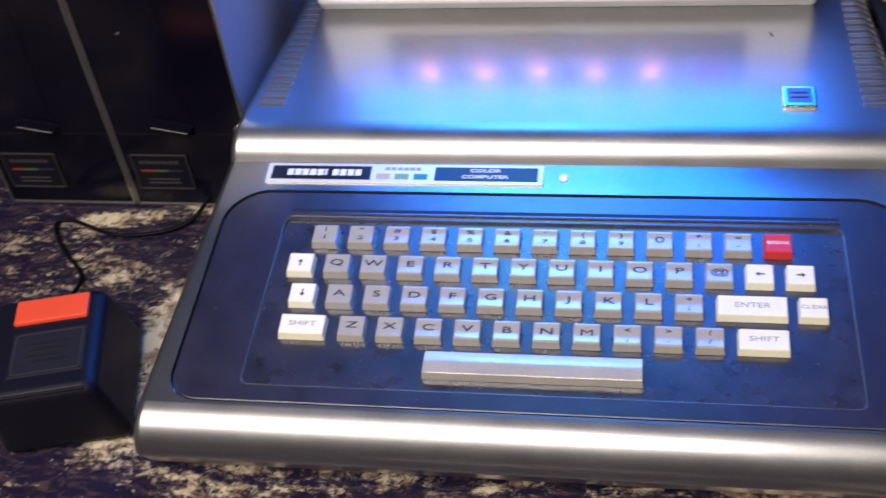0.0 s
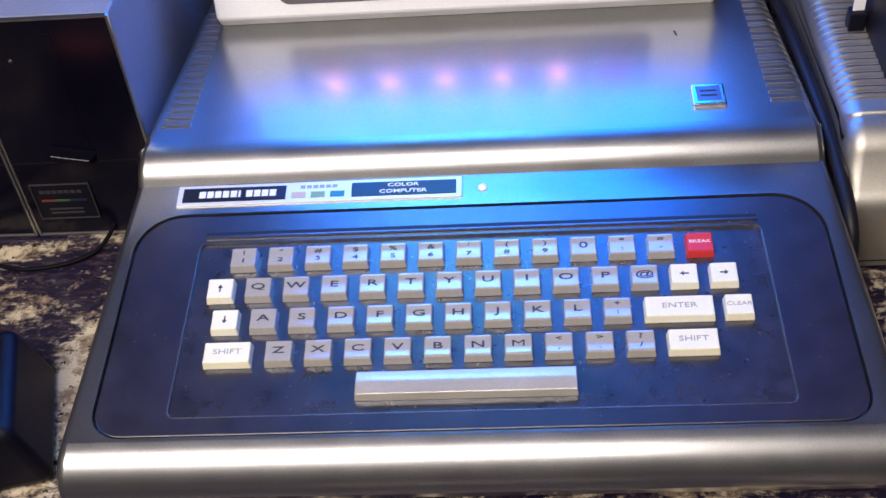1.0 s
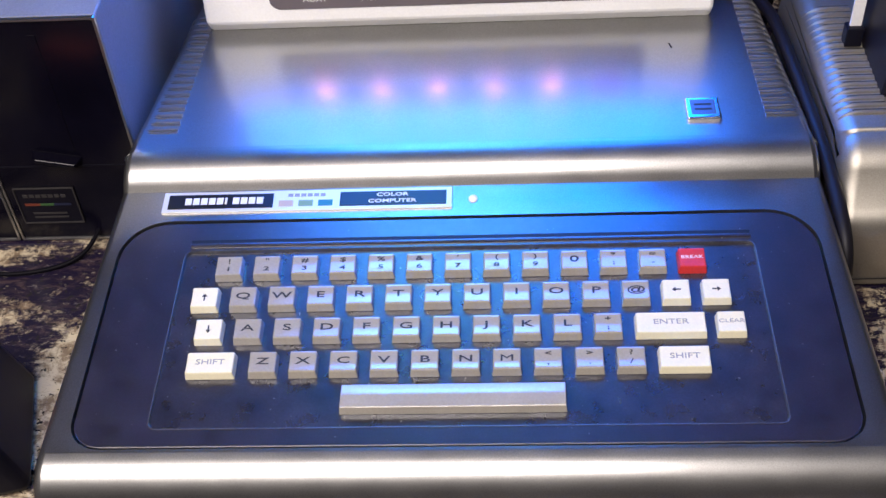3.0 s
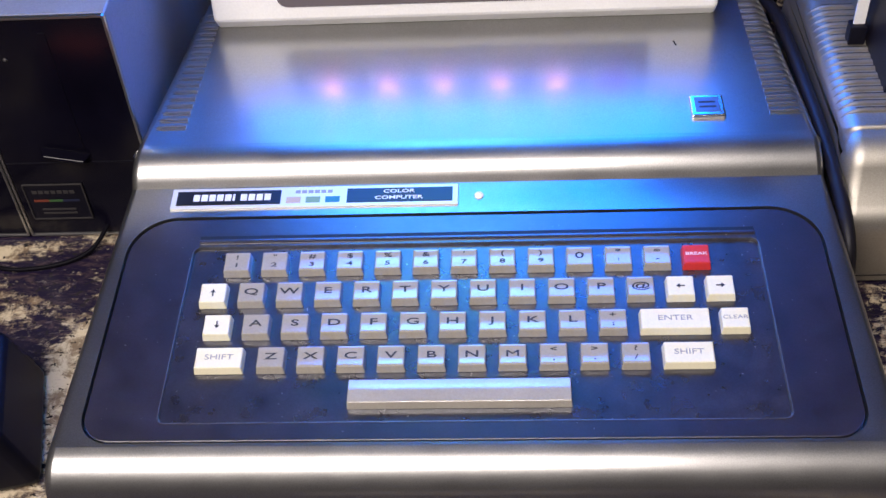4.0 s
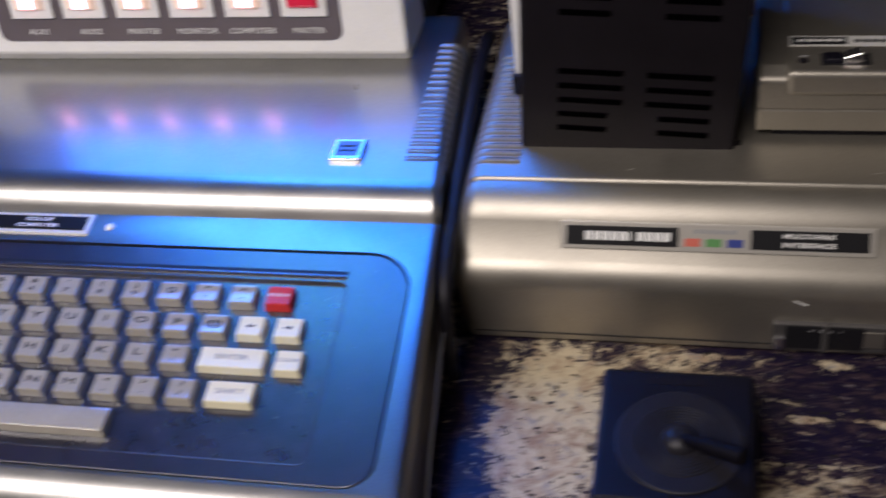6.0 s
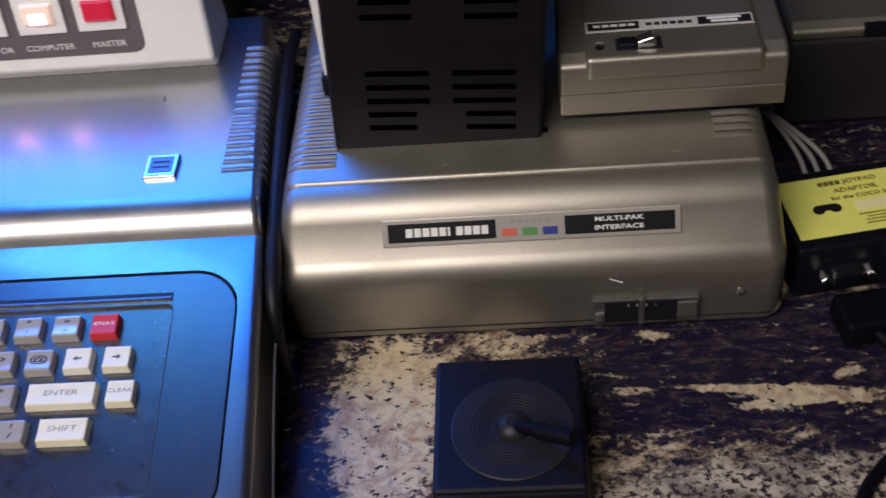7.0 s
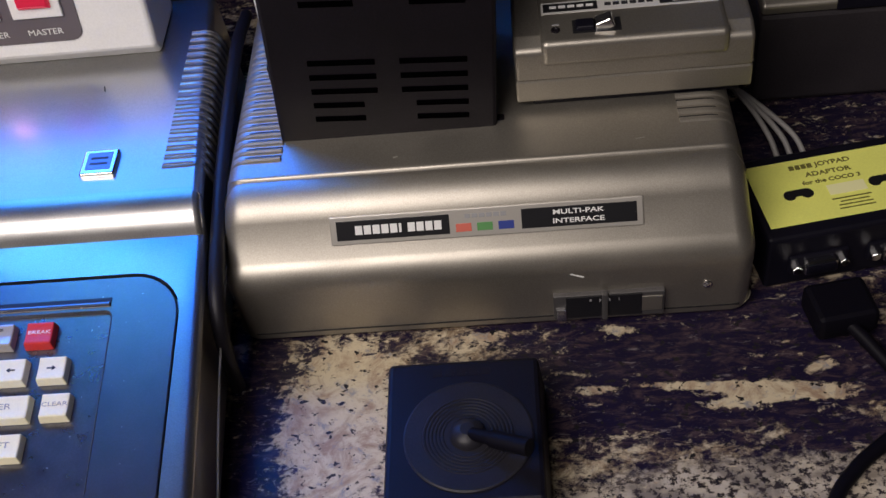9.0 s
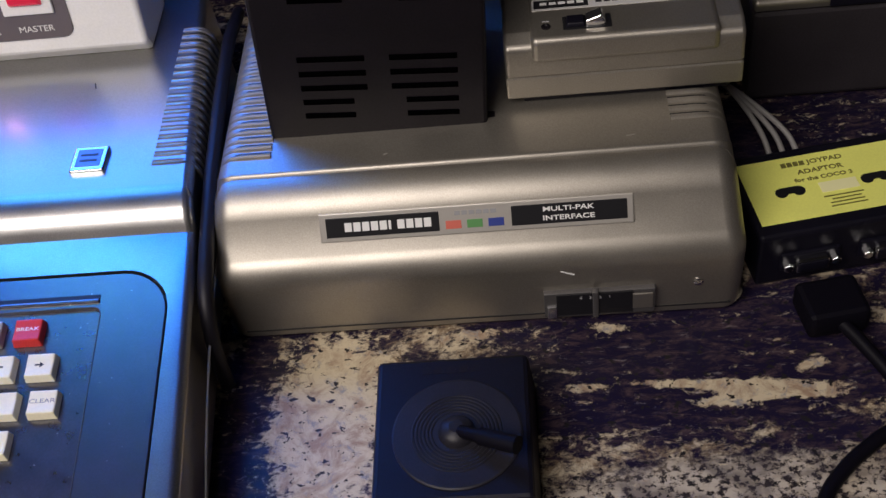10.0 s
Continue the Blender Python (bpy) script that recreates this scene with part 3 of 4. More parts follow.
def name_badge(parent, m, left, right, words, colours, ground):
    """A long metal name badge: two black fields with a colour row between them."""
    w = right - left
    base = part("badge", box(left, right, 0, 0.0140, -0.001, 0.0012, 0.0005), ground, parent, "silver name badge with black fields", m)
    part("field", box(left + 0.003, left + 0.385 * w, 0.0022, 0.0118, 0.0008, 0.0015, 0.0002), BADGEBLACK, base)
    part("field", box(left + 0.615 * w, right - 0.003, 0.0022, 0.0118, 0.0008, 0.0015, 0.0002), BADGEBLACK, base)
    x0 = left + 0.012
    marks = [(x0 + k * 0.0042, x0 + k * 0.0042 + (0.0034 if k != 5 else 0.0012), 0.0070) for k in range(10)]
    bar_parts("maker_mark", marks, 0.0044, WHITEINK, base, pose(0, 0, 0.00155))
    bar_parts("model_mark", [(left + 0.435 * w + k * 0.0034, left + 0.435 * w + k * 0.0034 + 0.0026, 0.0103) for k in range(6)], 0.0020, GREYINK, base, pose(0, 0, 0.00125))
    for k, c in enumerate(colours):
        part("colour_chip", box(left + (0.405 + 0.068 * k) * w, left + (0.405 + 0.068 * k + 0.050) * w, 0.0028, 0.0068, 0.0008, 0.0014, 0.0001), c, base)
    mid = left + 0.795 * w
    part("words", merge(moved(text_mesh(words[0], 0.0032, 1.5, bold=0.00006), 0.0092, mid), moved(text_mesh(words[1], 0.0032, 1.5, bold=0.00006), 0.0049, mid)), WHITEINK, base, "white lettering", pose(0, 0, 0.00160), smooth=False)
    return base


name_badge(computer, DECK @ pose(0, 0.0310, PANEL), -0.1565, -0.0045, ("COLOR", "COMPUTER"), (TAN, FADEDGREEN, TEAL), BADGESILVER)
part("power_light", lathe([(0.0024, -0.001), (0.0024, 0.0006), (0.0016, 0.0014), (0.0004, 0.0016)], 20), WHITEPLASTIC, computer, "small clear power light", DECK @ pose(0.0062, 0.0372, PANEL))
emblem = part("emblem", box(0.1195, 0.1375, 0.0795, 0.0975, 0.0795, 0.0830, 0.0010, 3), CHROME, computer, "small square chrome emblem", pose(0, 0, -0.0007))
part("emblem_field", box(0.1220, 0.1350, 0.0825, 0.0950, 0.0824, 0.0832, 0.0002), STEELBLUE, emblem, "steel field tinted with the screen's blue")
for y in (0.0860, 0.0900):
    part("emblem_bar", box(0.1240, 0.1330, y, y + 0.0014, 0.0828, 0.0834, 0.0001), INK, emblem)
RIB = [(-0.0100, 0, 0), (-0.0030, 0, 0.0), (0.0050, 0, 0.0), (0.0100, 0, -0.0012), (0.0138, 0, -0.0042), (0.0152, 0, -0.0085)]
FALL = -0.82
for k in range(18):
    y = 0.0835 + k * 0.0065
    z = 0.0800 - 0.0143 * (y - 0.068)
    e = 0.0210 - 0.00040 * k        # from the rib's inner end to the side of the case
    run = [(0, 0, 0), (0.3 * e, 0, 0), (e - 0.0075, 0, 0), (e - 0.0030, 0, -0.0012), (e - 0.0002, 0, -0.0042), (e + 0.0018, 0, -0.0100), (e + 0.0034, 0, -0.0160)]
    rib = finish("vent_rib", tube(run, 0.0011, 8, 3), SILVER)
    gap = finish("vent_slit", tube(run, 0.0008, 6, 3), DARKSILVER)
    for x, turn in ((-0.1545, 180), (0.1610, 0)):
        inner = pose(x - math.copysign(0.0001 * k, x), y, z, FALL) @ pose(0, 0, 0, 0, 0, turn)
        part("vent_rib", rib, SILVER, computer, "", inner @ pose(0, 0, -0.0001))
        part("vent_slit", gap, DARKSILVER, computer, "", inner @ pose(0, 0.0021, -0.0002))
part("scratch", box(-0.0003, 0.0003, -0.0022, 0.0022, 0.0, 0.0006, 0.0001), BLACK, computer, "small dark scratch", pose(0.1180, 0.1500, 0.0788, FALL, 0, 14))
for x in (-0.15, 0.15):
    for y in (-0.085, 0.2):
        part("foot", disc(0.009, 0.0085, 20, 0.001), RUBBER, computer, "black rubber foot", pose(x, y, 0))

# ---- switch box on the computer ----
switchbox = thing("power_switch_box", (0, 0.1770, 0.0830), "white power switch box with six lit rocker switches", "switch box")
SB0, SB1 = -0.1535, 0.1450
bm, _, _ = loft(fillet([(0.0030, -0.0045, 0.001), (-0.0024, 0.0028, 0.001), (-0.0030, 0.0048, 0.001), (0.0065, 0.0600, 0.004), (0.0400, 0.0600, 0.004), (0.0440, -0.0045, 0.003)]), SB0, SB1, 0.003)
part("housing", bm, WHITEPLASTIC, switchbox, "white plastic housing")
lean = math.degrees(math.atan2(0.0095, 0.0555))
FACE = pose(0, -0.0030, 0.0045, 90 - lean, 0, 0)
part("switch_panel", plate(rrect(-0.1135, 0.1070, 0.0075, 0.0500, 0.006, 5), -0.001, 0.0008, 0.0004), PANELGREY, switchbox, "dark rounded switch panel", FACE)
for k, s in enumerate(("AUX1", "AUX2", "PRINTER", "MONITOR", "COMPUTER", "MASTER")):
    x = -0.0865 + k * 0.0347
    sw = part("switch", box(x - 0.0150, x + 0.0130, 0.0225, 0.0455, 0.0006, 0.0026, 0.0008), WHITEPLASTIC, switchbox, "white switch frame", FACE)
    rocker = part("rocker", frustum(0.0185, 0.0135, 0.0034, 0.0165, 0.0110, 0.0008, 0.001), REDLIT if k == 5 else CREAMLIT, sw, "lit red rocker" if k == 5 else "lit cream rocker", pose(x - 0.001, 0.0345, 0.0022))
    if k < 5:
        part("neon_window", box(-0.0048, 0.0048, -0.0046, 0.0020, 0.0032, 0.0037, 0.0002), PINKLIT, rocker, "glowing pink neon window")
    part("switch_word", text_mesh(s, 0.0050, 1.1), WHITEINK, switchbox, "", FACE @ pose(x, 0.0135, 0.0010), smooth=False)
for x in (SB0 + 0.02, SB1 - 0.02):
    part("foot", disc(0.006, 0.0052, 16), RUBBER, switchbox, "", pose(x, 0.02, -0.0049))

# ---- monitor behind the computer ----
monitor = thing("monitor", (0.0, 0.262, 0), "dark monitor showing a plain blue screen", "monitor")
part("stand", box(-0.12, 0.12, 0.05, 0.25, 0.0, 0.200, 0.012, 3), CABINET, monitor, "dark plastic stand")
part("cabinet", box(-0.205, 0.205, 0.012, 0.25, 0.170, 0.630, 0.012, 3), CABINET, monitor, "dark plastic cabinet")
bm, _ = rings_mesh([(rrect(-0.200, 0.200, 0.165, 0.625, 0.012, 6), 0.0), (rrect(-0.198, 0.198, 0.167, 0.623, 0.012, 6), 0.010),
                    (rrect(-0.172, 0.172, 0.188, 0.603, 0.012, 6), 0.012), (rrect(-0.167, 0.167, 0.193, 0.598, 0.012, 6), 0.004)])
part("bezel", bm, CABINET, monitor, "dark screen frame", pose(0, 0.0128, 0, 90, 0, 0))
part("screen", plate(rrect(-0.169, 0.169, 0.191, 0.600, 0.012, 6), 0.002, 0.0045), SCREEN, monitor, "glowing blue screen", pose(0, 0.0128, 0, 90, 0, 0))

TEXTLIT = material("pale_screen_text", (0.02, 0.02, 0.03), 0.2, emit=(0.16, 0.74, 1.0), power=SCREEN_POWER * 0.75)
for k, end in enumerate((0.020, 0.060, 0.048, 0.066, -0.010, 0.058, 0.070, 0.030, 0.064, 0.052, -0.030, 0.046, 0.052, 0.030)):
    part("text_bar", box(-0.120, end, 0.0070, 0.0082, 0.566 - k * 0.0120, 0.572 - k * 0.0120, 0), TEXTLIT, monitor, "", smooth=False)

# ---- floppy drives ----
def floppy_drive(x0, x1, label):
    w = x1 - x0
    d = thing("floppy_drive", (x0, 0.082, 0), label, "disk drive", "pair of upright floppy drives")
    part("housing", box(0, w, 0.001, 0.215, 0.0015, 0.155, 0.0012), DRIVEPAINT, d, "silver-grey painted metal housing")
    bm, _ = rings_mesh([(rrect(0.0, w, 0.0015, 0.155, 0.0012, 3), 0.0), (rrect(0.0, w, 0.0015, 0.155, 0.0012, 3), 0.0022), (rrect(0.0013, w - 0.0013, 0.0028, 0.1537, 0.0010, 3), 0.0022), (rrect(0.0016, w - 0.0016, 0.0031, 0.1534, 0.0010, 3), -0.001)])
    part("front_rim", bm, SILVER, d, "thin silver edge", pose(0, 0.001, 0, 90, 0, 0))
    front = part("front_panel", box(0.0014, w - 0.0014, -0.0004, 0.004, 0.0030, 0.1536, 0.0004), BLACKGLOSS, d, "glossy black front")
    part("disk_slot", box(w * 0.55, w * 0.60, -0.0008, 0.001, 0.068, 0.145, 0.0003), BLACKGLOSS, front)
    part("latch", frustum(0.028, 0.006, 0.006, 0.022, 0.002, 0.0006), BLACKGLOSS, front, "black latch", pose(w * 0.46, -0.0004, 0.064, 90, 12, 0))
    part("seam", box(0.0016, w - 0.0016, -0.0007, 0.001, 0.0575, 0.0584, 0.0001), BLACK, front)
    pl = part("nameplate", box(0.0060, 0.0415, -0.0011, 0.001, 0.0155, 0.0425, 0.0003), BLACK, d, "small dark nameplate")
    for k in range(7):
        part("name_bar", box(0.0105 + k * 0.0037, 0.0105 + k * 0.0037 + 0.0028, -0.0014, 0, 0.0352, 0.0375, 0), DIMINK, pl, "", smooth=False)
    for a, b, c in ((0.0100, 0.0190, DIMRED), (0.0190, 0.0270, DIMGREEN), (0.0270, 0.0370, DIMBLUE)):
        part("stripe", box(a, b, -0.0014, 0, 0.0290, 0.0305, 0), c, pl, "", smooth=False)
    for z in (0.0225, 0.0195):
        part("name_bar", box(0.0130, 0.0330, -0.0014, 0, z, z + 0.0012, 0), DIMINK, pl, "", smooth=False)
    bm, _ = rings_mesh([(rrect(0.0060, 0.0415, 0.0155, 0.0425, 0.0006, 2), 0.0), (rrect(0.0060, 0.0415, 0.0155, 0.0425, 0.0006, 2), 0.0014), (rrect(0.0066, 0.0409, 0.0161, 0.0419, 0.0005, 2), 0.0014), (rrect(0.0066, 0.0409, 0.0161, 0.0419, 0.0005, 2), 0.0)])
    part("plate_edge", bm, DIMINK, pl, "", pose(0, -0.0004, 0, 90, 0, 0))
    part("light", lathe([(0.0012, -0.001), (0.0012, 0.0004), (0.0005, 0.0010)], 12), DIMINK, front, "tiny drive light", pose(0.0245, -0.0004, 0.129, 90, 0, 0))
    for fx in (0.012, w - 0.012):
        part("foot", disc(0.004, 0.003, 12), CHROME if fx < 0.02 else RUBBER, d, "", pose(fx, 0.006, 0))
    return d


floppy_drive(-0.2645, -0.1808, "upright floppy drive with glossy black front beside the computer")
floppy_drive(-0.3490, -0.2657, "upright floppy drive with glossy black front beside another drive")

# ---- joystick with the orange button ----
joy = thing("joystick", (-0.2175, -0.0985, 0), "black joystick box with an orange-red fire button", "joystick", "pair of joysticks", "", 14.0)
JW, JD, JH = 0.058, 0.070, 0.046
bm = box(-JW, 0, 0, JD, 0.001, JH, 0.0055, 4)
for v in bm.verts:
    low = (JH - v.co.z) / JH
    if v.co.x > -0.02:
        v.co.x += 0.010 * low
    if v.co.y > 0.04:
        v.co.y += 0.006 * low
part("housing", bm, BLACK, joy, "black plastic housing")
part("button", box(-0.0450, -0.0065, 0.0490, 0.0655, JH - 0.003, JH + 0.0022, 0.0010), ORANGERED, joy, "orange-red fire button")
plate_ob = part("label_plate", box(-0.0440, -0.0060, 0.0130, 0.0430, JH - 0.001, JH + 0.0006, 0.0003), MOUNT, joy, "dark grey label plate")
bm, _ = rings_mesh([(rrect(-0.0425, -0.0075, 0.0145, 0.0415, 0.002, 3), 0.0), (rrect(-0.0425, -0.0075, 0.0145, 0.0415, 0.002, 3), 0.0003), (rrect(-0.0420, -0.0080, 0.0150, 0.0410, 0.002, 3), 0.0003), (rrect(-0.0420, -0.0080, 0.0150, 0.0410, 0.002, 3), 0.0)])
part("plate_outline", bm, DIMINK, plate_ob, "", pose(0, 0, JH + 0.0006))
bar_parts("plate_mark", [(-0.036, -0.014, 0.034), (-0.034, -0.016, 0.030), (-0.036, -0.020, 0.026), (-0.033, -0.015, 0.022)], 0.0013, BADGEBLACK, plate_ob, pose(0, 0, JH + 0.0007))
# slightly lighter bar in place of the highlight along the front edge
part("edge_highlight", box(-JW + 0.004, -0.004, 0.0012, 0.0030, JH - 0.0026, JH - 0.0006, 0.0006), BROWNBLACK, joy)

cord = thing("black_cable", (-0.25, 0.03, 0), "thin black cord looped on the granite counter", "cable")
part("cord", tube([(0.062, 0.105, 0.030), (0.040, 0.075, 0.016), (0.025, 0.035, 0.0035), (-0.015, 0.022, 0.0022), (-0.052, 0.034, 0.0022), (-0.062, 0.030, 0.0022), (-0.050, 0.010, 0.0022), (-0.030, -0.012, 0.0022), (-0.024, -0.036, 0.010), (-0.022, -0.052, 0.016)], 0.0013), RUBBER, cord)

# ---- expansion interface ----
MX0, MX1 = 0.1910, 0.4472
mpi = thing("expansion_interface", (0, 0, 0), "silver expansion interface box with rounded stepped front", "computer accessory")
outline = fillet([
    (0.040, 0.0020, 0.002), (0.0315, 0.0025, 0.0025), *bow(0.0289, 0.0405, 0.0160, -4, 58), *bow(0.0459, 0.0722, 0.0228, 32, 85),
    (0.0640, 0.0827, 0), (0.0642, 0.0822, 0), (0.0647, 0.0824, 0), (0.0652, 0.0834, 0), (0.0660, 0.0839, 0), (0.0675, 0.0840, 0), (0.208, 0.0840, 0), (0.217, 0.0840, 0.006), (0.225, 0.071, 0.004), (0.225, 0.0020, 0.002)], 7)
bm, _, _ = loft(outline, MX0, MX1, 0.0095, 6)
for v in bm.verts:      # the ends lean inwards above the middle
    v.co.x = 0.3200 + (v.co.x - 0.3200) * (1 - 1.0 * max(0.0, v.co.z - 0.045))
part("case", finish("case", bm, SILVERMATT, flat=1e6), SILVERMATT, mpi, "silver-grey painted case")
tilt = math.degrees(math.atan2(0.0182, 0.0114))
name_badge(mpi, pose(0, 0.0393, 0.0611, tilt, 0, 0), 0.2465, 0.3945, ("MULTI-PAK", "INTERFACE"), (RED, GREEN, BLUE), BADGEMATT)
bx = box(0.3500, 0.4040, -0.0012, 0.004, 0.0080, 0.0265, 0.0006)
sel = part("selector", bx, DARKSILVER, mpi, "recessed slot selector", pose(0, 0.0297, 0, 3, 0, 0))
part("selector_face", box(0.3560, 0.3930, -0.0020, 0.002, 0.0100, 0.0262, 0.0003), BADGEBLACK, sel, "black selector strip")
part("selector_knob", box(0.3735, 0.3765, -0.0032, 0.000, 0.0085, 0.0285, 0.0006), DARKSILVER, sel, "sliding selector knob")
for k in range(4):
    part("selector_digit", text_mesh("4321"[k], 0.0025, bold=0.00004), GREYINK, sel, "", pose(0.3680 + k * 0.0046, -0.0023, 0.0236, 90, 0, 0), smooth=False)
part("selector_tab", box(0.3515, 0.3562, -0.0026, 0.001, 0.0085, 0.0170, 0.0005), CHROME, sel)
part("selector_tab", box(0.3925, 0.4030, -0.0018, 0.001, 0.0120, 0.0235, 0.0005), SILVERMATT, sel)
part("front_light", lathe([(0.0023, -0.001), (0.0023, 0.0004), (0.0008, 0.0011)], 16), CHROME, mpi, "small clear front light", pose(0.4245, 0.0296, 0.0265, 87, 0, 0))
part("scratch", box(-0.0035, 0.0035, -0.0004, 0.0004, -0.0002, 0.0001, 0), WHITEINK, mpi, "pale scratch", pose(0.3620, 0.0289, 0.0395, 88, 25, 0), smooth=False)
for x, y, turn, w in ((0.2790, 0.0735, 20, 0.0012), (0.3960, 0.0740, 8, 0.0022)):
    part("scuff", box(-w, w, -0.00025, 0.00025, 0, 0.0003, 0.0001), BADGEMATT, mpi, "pale scuff", pose(x, y, 0.0839, 0, 0, turn), smooth=False)
part("seam", box(MX0 + 0.008, MX1 - 0.006, 0, 0.001, 0, 0.0006, 0), GROOVE, mpi, "", pose(0, 0.0306, 0.0080), smooth=False)
rib2 = finish("vent_rib", tube(RIB, 0.0016, 8, 3), SILVERMATT)
gap2 = finish("vent_slit", tube(RIB, 0.0008, 6, 3), GROOVE)
for k in range(17):
    for x, y, turn in ((0.2125, 0.0780 + k * 0.0060, 180), (0.4260, 0.0840 + k * 0.0060, 0)):
        part("vent_rib", rib2, SILVERMATT, mpi, "", pose(x, y, 0.0840, 0, 0, turn))
        part("vent_slit", gap2, GROOVE, mpi, "", pose(x, y + 0.0024, 0.0837, 0, 0, turn))
for x in (0.22, 0.42):
    for y in (0.06, 0.2):
        part("foot", disc(0.008, 0.005, 16), RUBBER, mpi, "", pose(x, y, 0))

# ---- cartridges on the interface ----
fd = thing("disk_controller_cartridge", (0.2215, 0.0905, 0.0840), "black slotted controller cartridge standing in the expansion interface", "cartridge")
fd.matrix_world = pose(0.2215, 0.0905, 0.0838, 0, 3.5, 0)
part("shell", box(0, 0.1070, 0, 0.075, -0.001, 0.135, 0.0020, 2), BROWNBLACK, fd, "dark brown-black plastic shell")
for z0 in (0.0130, 0.0800):
    for k in range(5):
        for x0, x1, cut0, cut1 in ((0.0190, 0.0505, 0.0, 0.0070), (0.0620, 0.0935, 0.0065, 0.0)):
            short = k < 2
            # thin solid bar, coloured as the shade of an opening
            part("vent_slot", box(x0 + short * cut0, x1 - short * cut1, -0.0005, 0.0004, z0 + k * 0.0085, z0 + k * 0.0085 + 0.0030, 0.0002), SLOTBLACK, fd, "", smooth=False)
part("screw_tab", frustum(0.012, 0.008, 0.007, 0.006, 0.006, 0.001), BROWNBLACK, fd, "", pose(0.1085, 0.006, 0))

pak = thing("switch_cartridge", (0.3390, 0.1000, 0.0840), "silver cartridge with a rocker switch on the expansion interface", "cartridge")
part("foot_block", box(0.008, 0.108, 0.004, 0.09, 0.0, 0.006, 0.0006), BLACK, pak, "dark plug block")
part("lower_shell", box(0, 0.1130, 0, 0.100, 0.0050, 0.0180, 0.0012), SILVERMATT, pak, "silver lower shell")
bm, _, _ = loft(fillet([(0.0, 0.0186, 0.0004), (0.0005, 0.0350, 0.004), (0.0090, 0.0385, 0.003), (0.100, 0.0385, 0.003), (0.100, 0.0186, 0.0004)]), 0.0, 0.1130, 0.002)
part("upper_shell", bm, SILVERMATT, pak, "silver upper shell")
top = part("top_panel", box(0.0130, 0.1010, -0.0014, 0.085, 0.0265, 0.0405, 0.0030, 4), SILVERMATT, pak, "raised silver top panel")
part("name_strip", box(0.0145, 0.0985, 0.0215, 0.0305, 0.0402, 0.0407, 0.0001), BADGESILVER, top, "silver strip with black fields")
part("field", box(0.0155, 0.0415, 0.0228, 0.0290, 0.0404, 0.0410, 0.0001), BADGEBLACK, top)
part("field", box(0.0710, 0.0975, 0.0228, 0.0290, 0.0404, 0.0410, 0.0001), BADGEBLACK, top)
bar_parts("name_bar", [(0.0185 + k * 0.0044, 0.0218 + k * 0.0044, 0.0259) for k in range(5)] + [(0.0755, 0.0925, 0.0273), (0.0775, 0.0905, 0.0246)], 0.0018, WHITEINK, top, pose(0, 0, 0.0411))
bar_parts("model_bar", [(0.0450 + k * 0.0040, 0.0480 + k * 0.0040, 0.0259) for k in range(6)], 0.0024, INK, top, pose(0, 0, 0.0408))
hs = part("switch_well", box(0.0285, 0.0515, 0.0050, 0.0155, 0.0400, 0.0408, 0.0005), BADGEBLACK, top, "black switch well")
part("rocker", frustum(0.0095, 0.0080, 0.0050, 0.0080, 0.0065, 0.0006), CHROME, hs, "pale half of a rocker switch", pose(0.0445, 0.0103, 0.0400, 0, -20, 0))
part("rocker", frustum(0.0095, 0.0080, 0.0026, 0.0080, 0.0065, 0.0006), BLACK, hs, "dark half of a rocker switch", pose(0.0345, 0.0103, 0.0402))
part("light", lathe([(0.0022, 0.0), (0.0022, 0.0008), (0.0014, 0.0010), (0.0008, 0.0005)], 14), BROWNBLACK, top, "small round light", pose(0.0205, 0.0085, 0.0403))
part("light_word", bars([(0.0190, 0.0225, 0.0128)], 0.0008), GREYINK, top, "", pose(0, 0, 0.0406), smooth=False)

ribbon = thing("ribbon_cable", (0.2165, 0.140, 0.0840), "white flat ribbon cable rising beside the black cartridge", "cable")
part("ribbon", box(-0.0032, 0.0032, -0.0008, 0.0008, 0.005, 0.13, 0.0003), WHITEPLASTIC, ribbon, "white flat ribbon")
part("connector", box(-0.0050, 0.0045, -0.0040, 0.0040, 0.0, 0.0120, 0.0008), BLACK, ribbon, "black connector")

# ---- dark box behind ----
bb = thing("equipment_box", (0.474, 0.186, 0), "dark grey equipment box with a silver top edge", "electronics box")
part("housing", box(0, 0.26, 0.0, 0.20, 0.002, 0.064, 0.003, 2), BOXGREY, bb, "dark grey plastic housing")
bm, _, _ = loft(fillet([(0.0, 0.0645, 0.001), (-0.001, 0.0700, 0.003), (0.006, 0.0735, 0.002), (0.200, 0.0735, 0.002), (0.200, 0.0645, 0.001)]), 0.0, 0.26, 0.002)
part("lid", bm, SILVERMATT, bb, "silver painted lid")
part("front_recess", box(0.040, 0.22, -0.0016, 0.002, 0.0655, 0.0730, 0.0004), BLACK, bb)
for x in (0.02, 0.24):
    for y in (0.02, 0.18):
        part("foot", disc(0.006, 0.003, 12), RUBBER, bb, "", pose(x, y, 0))

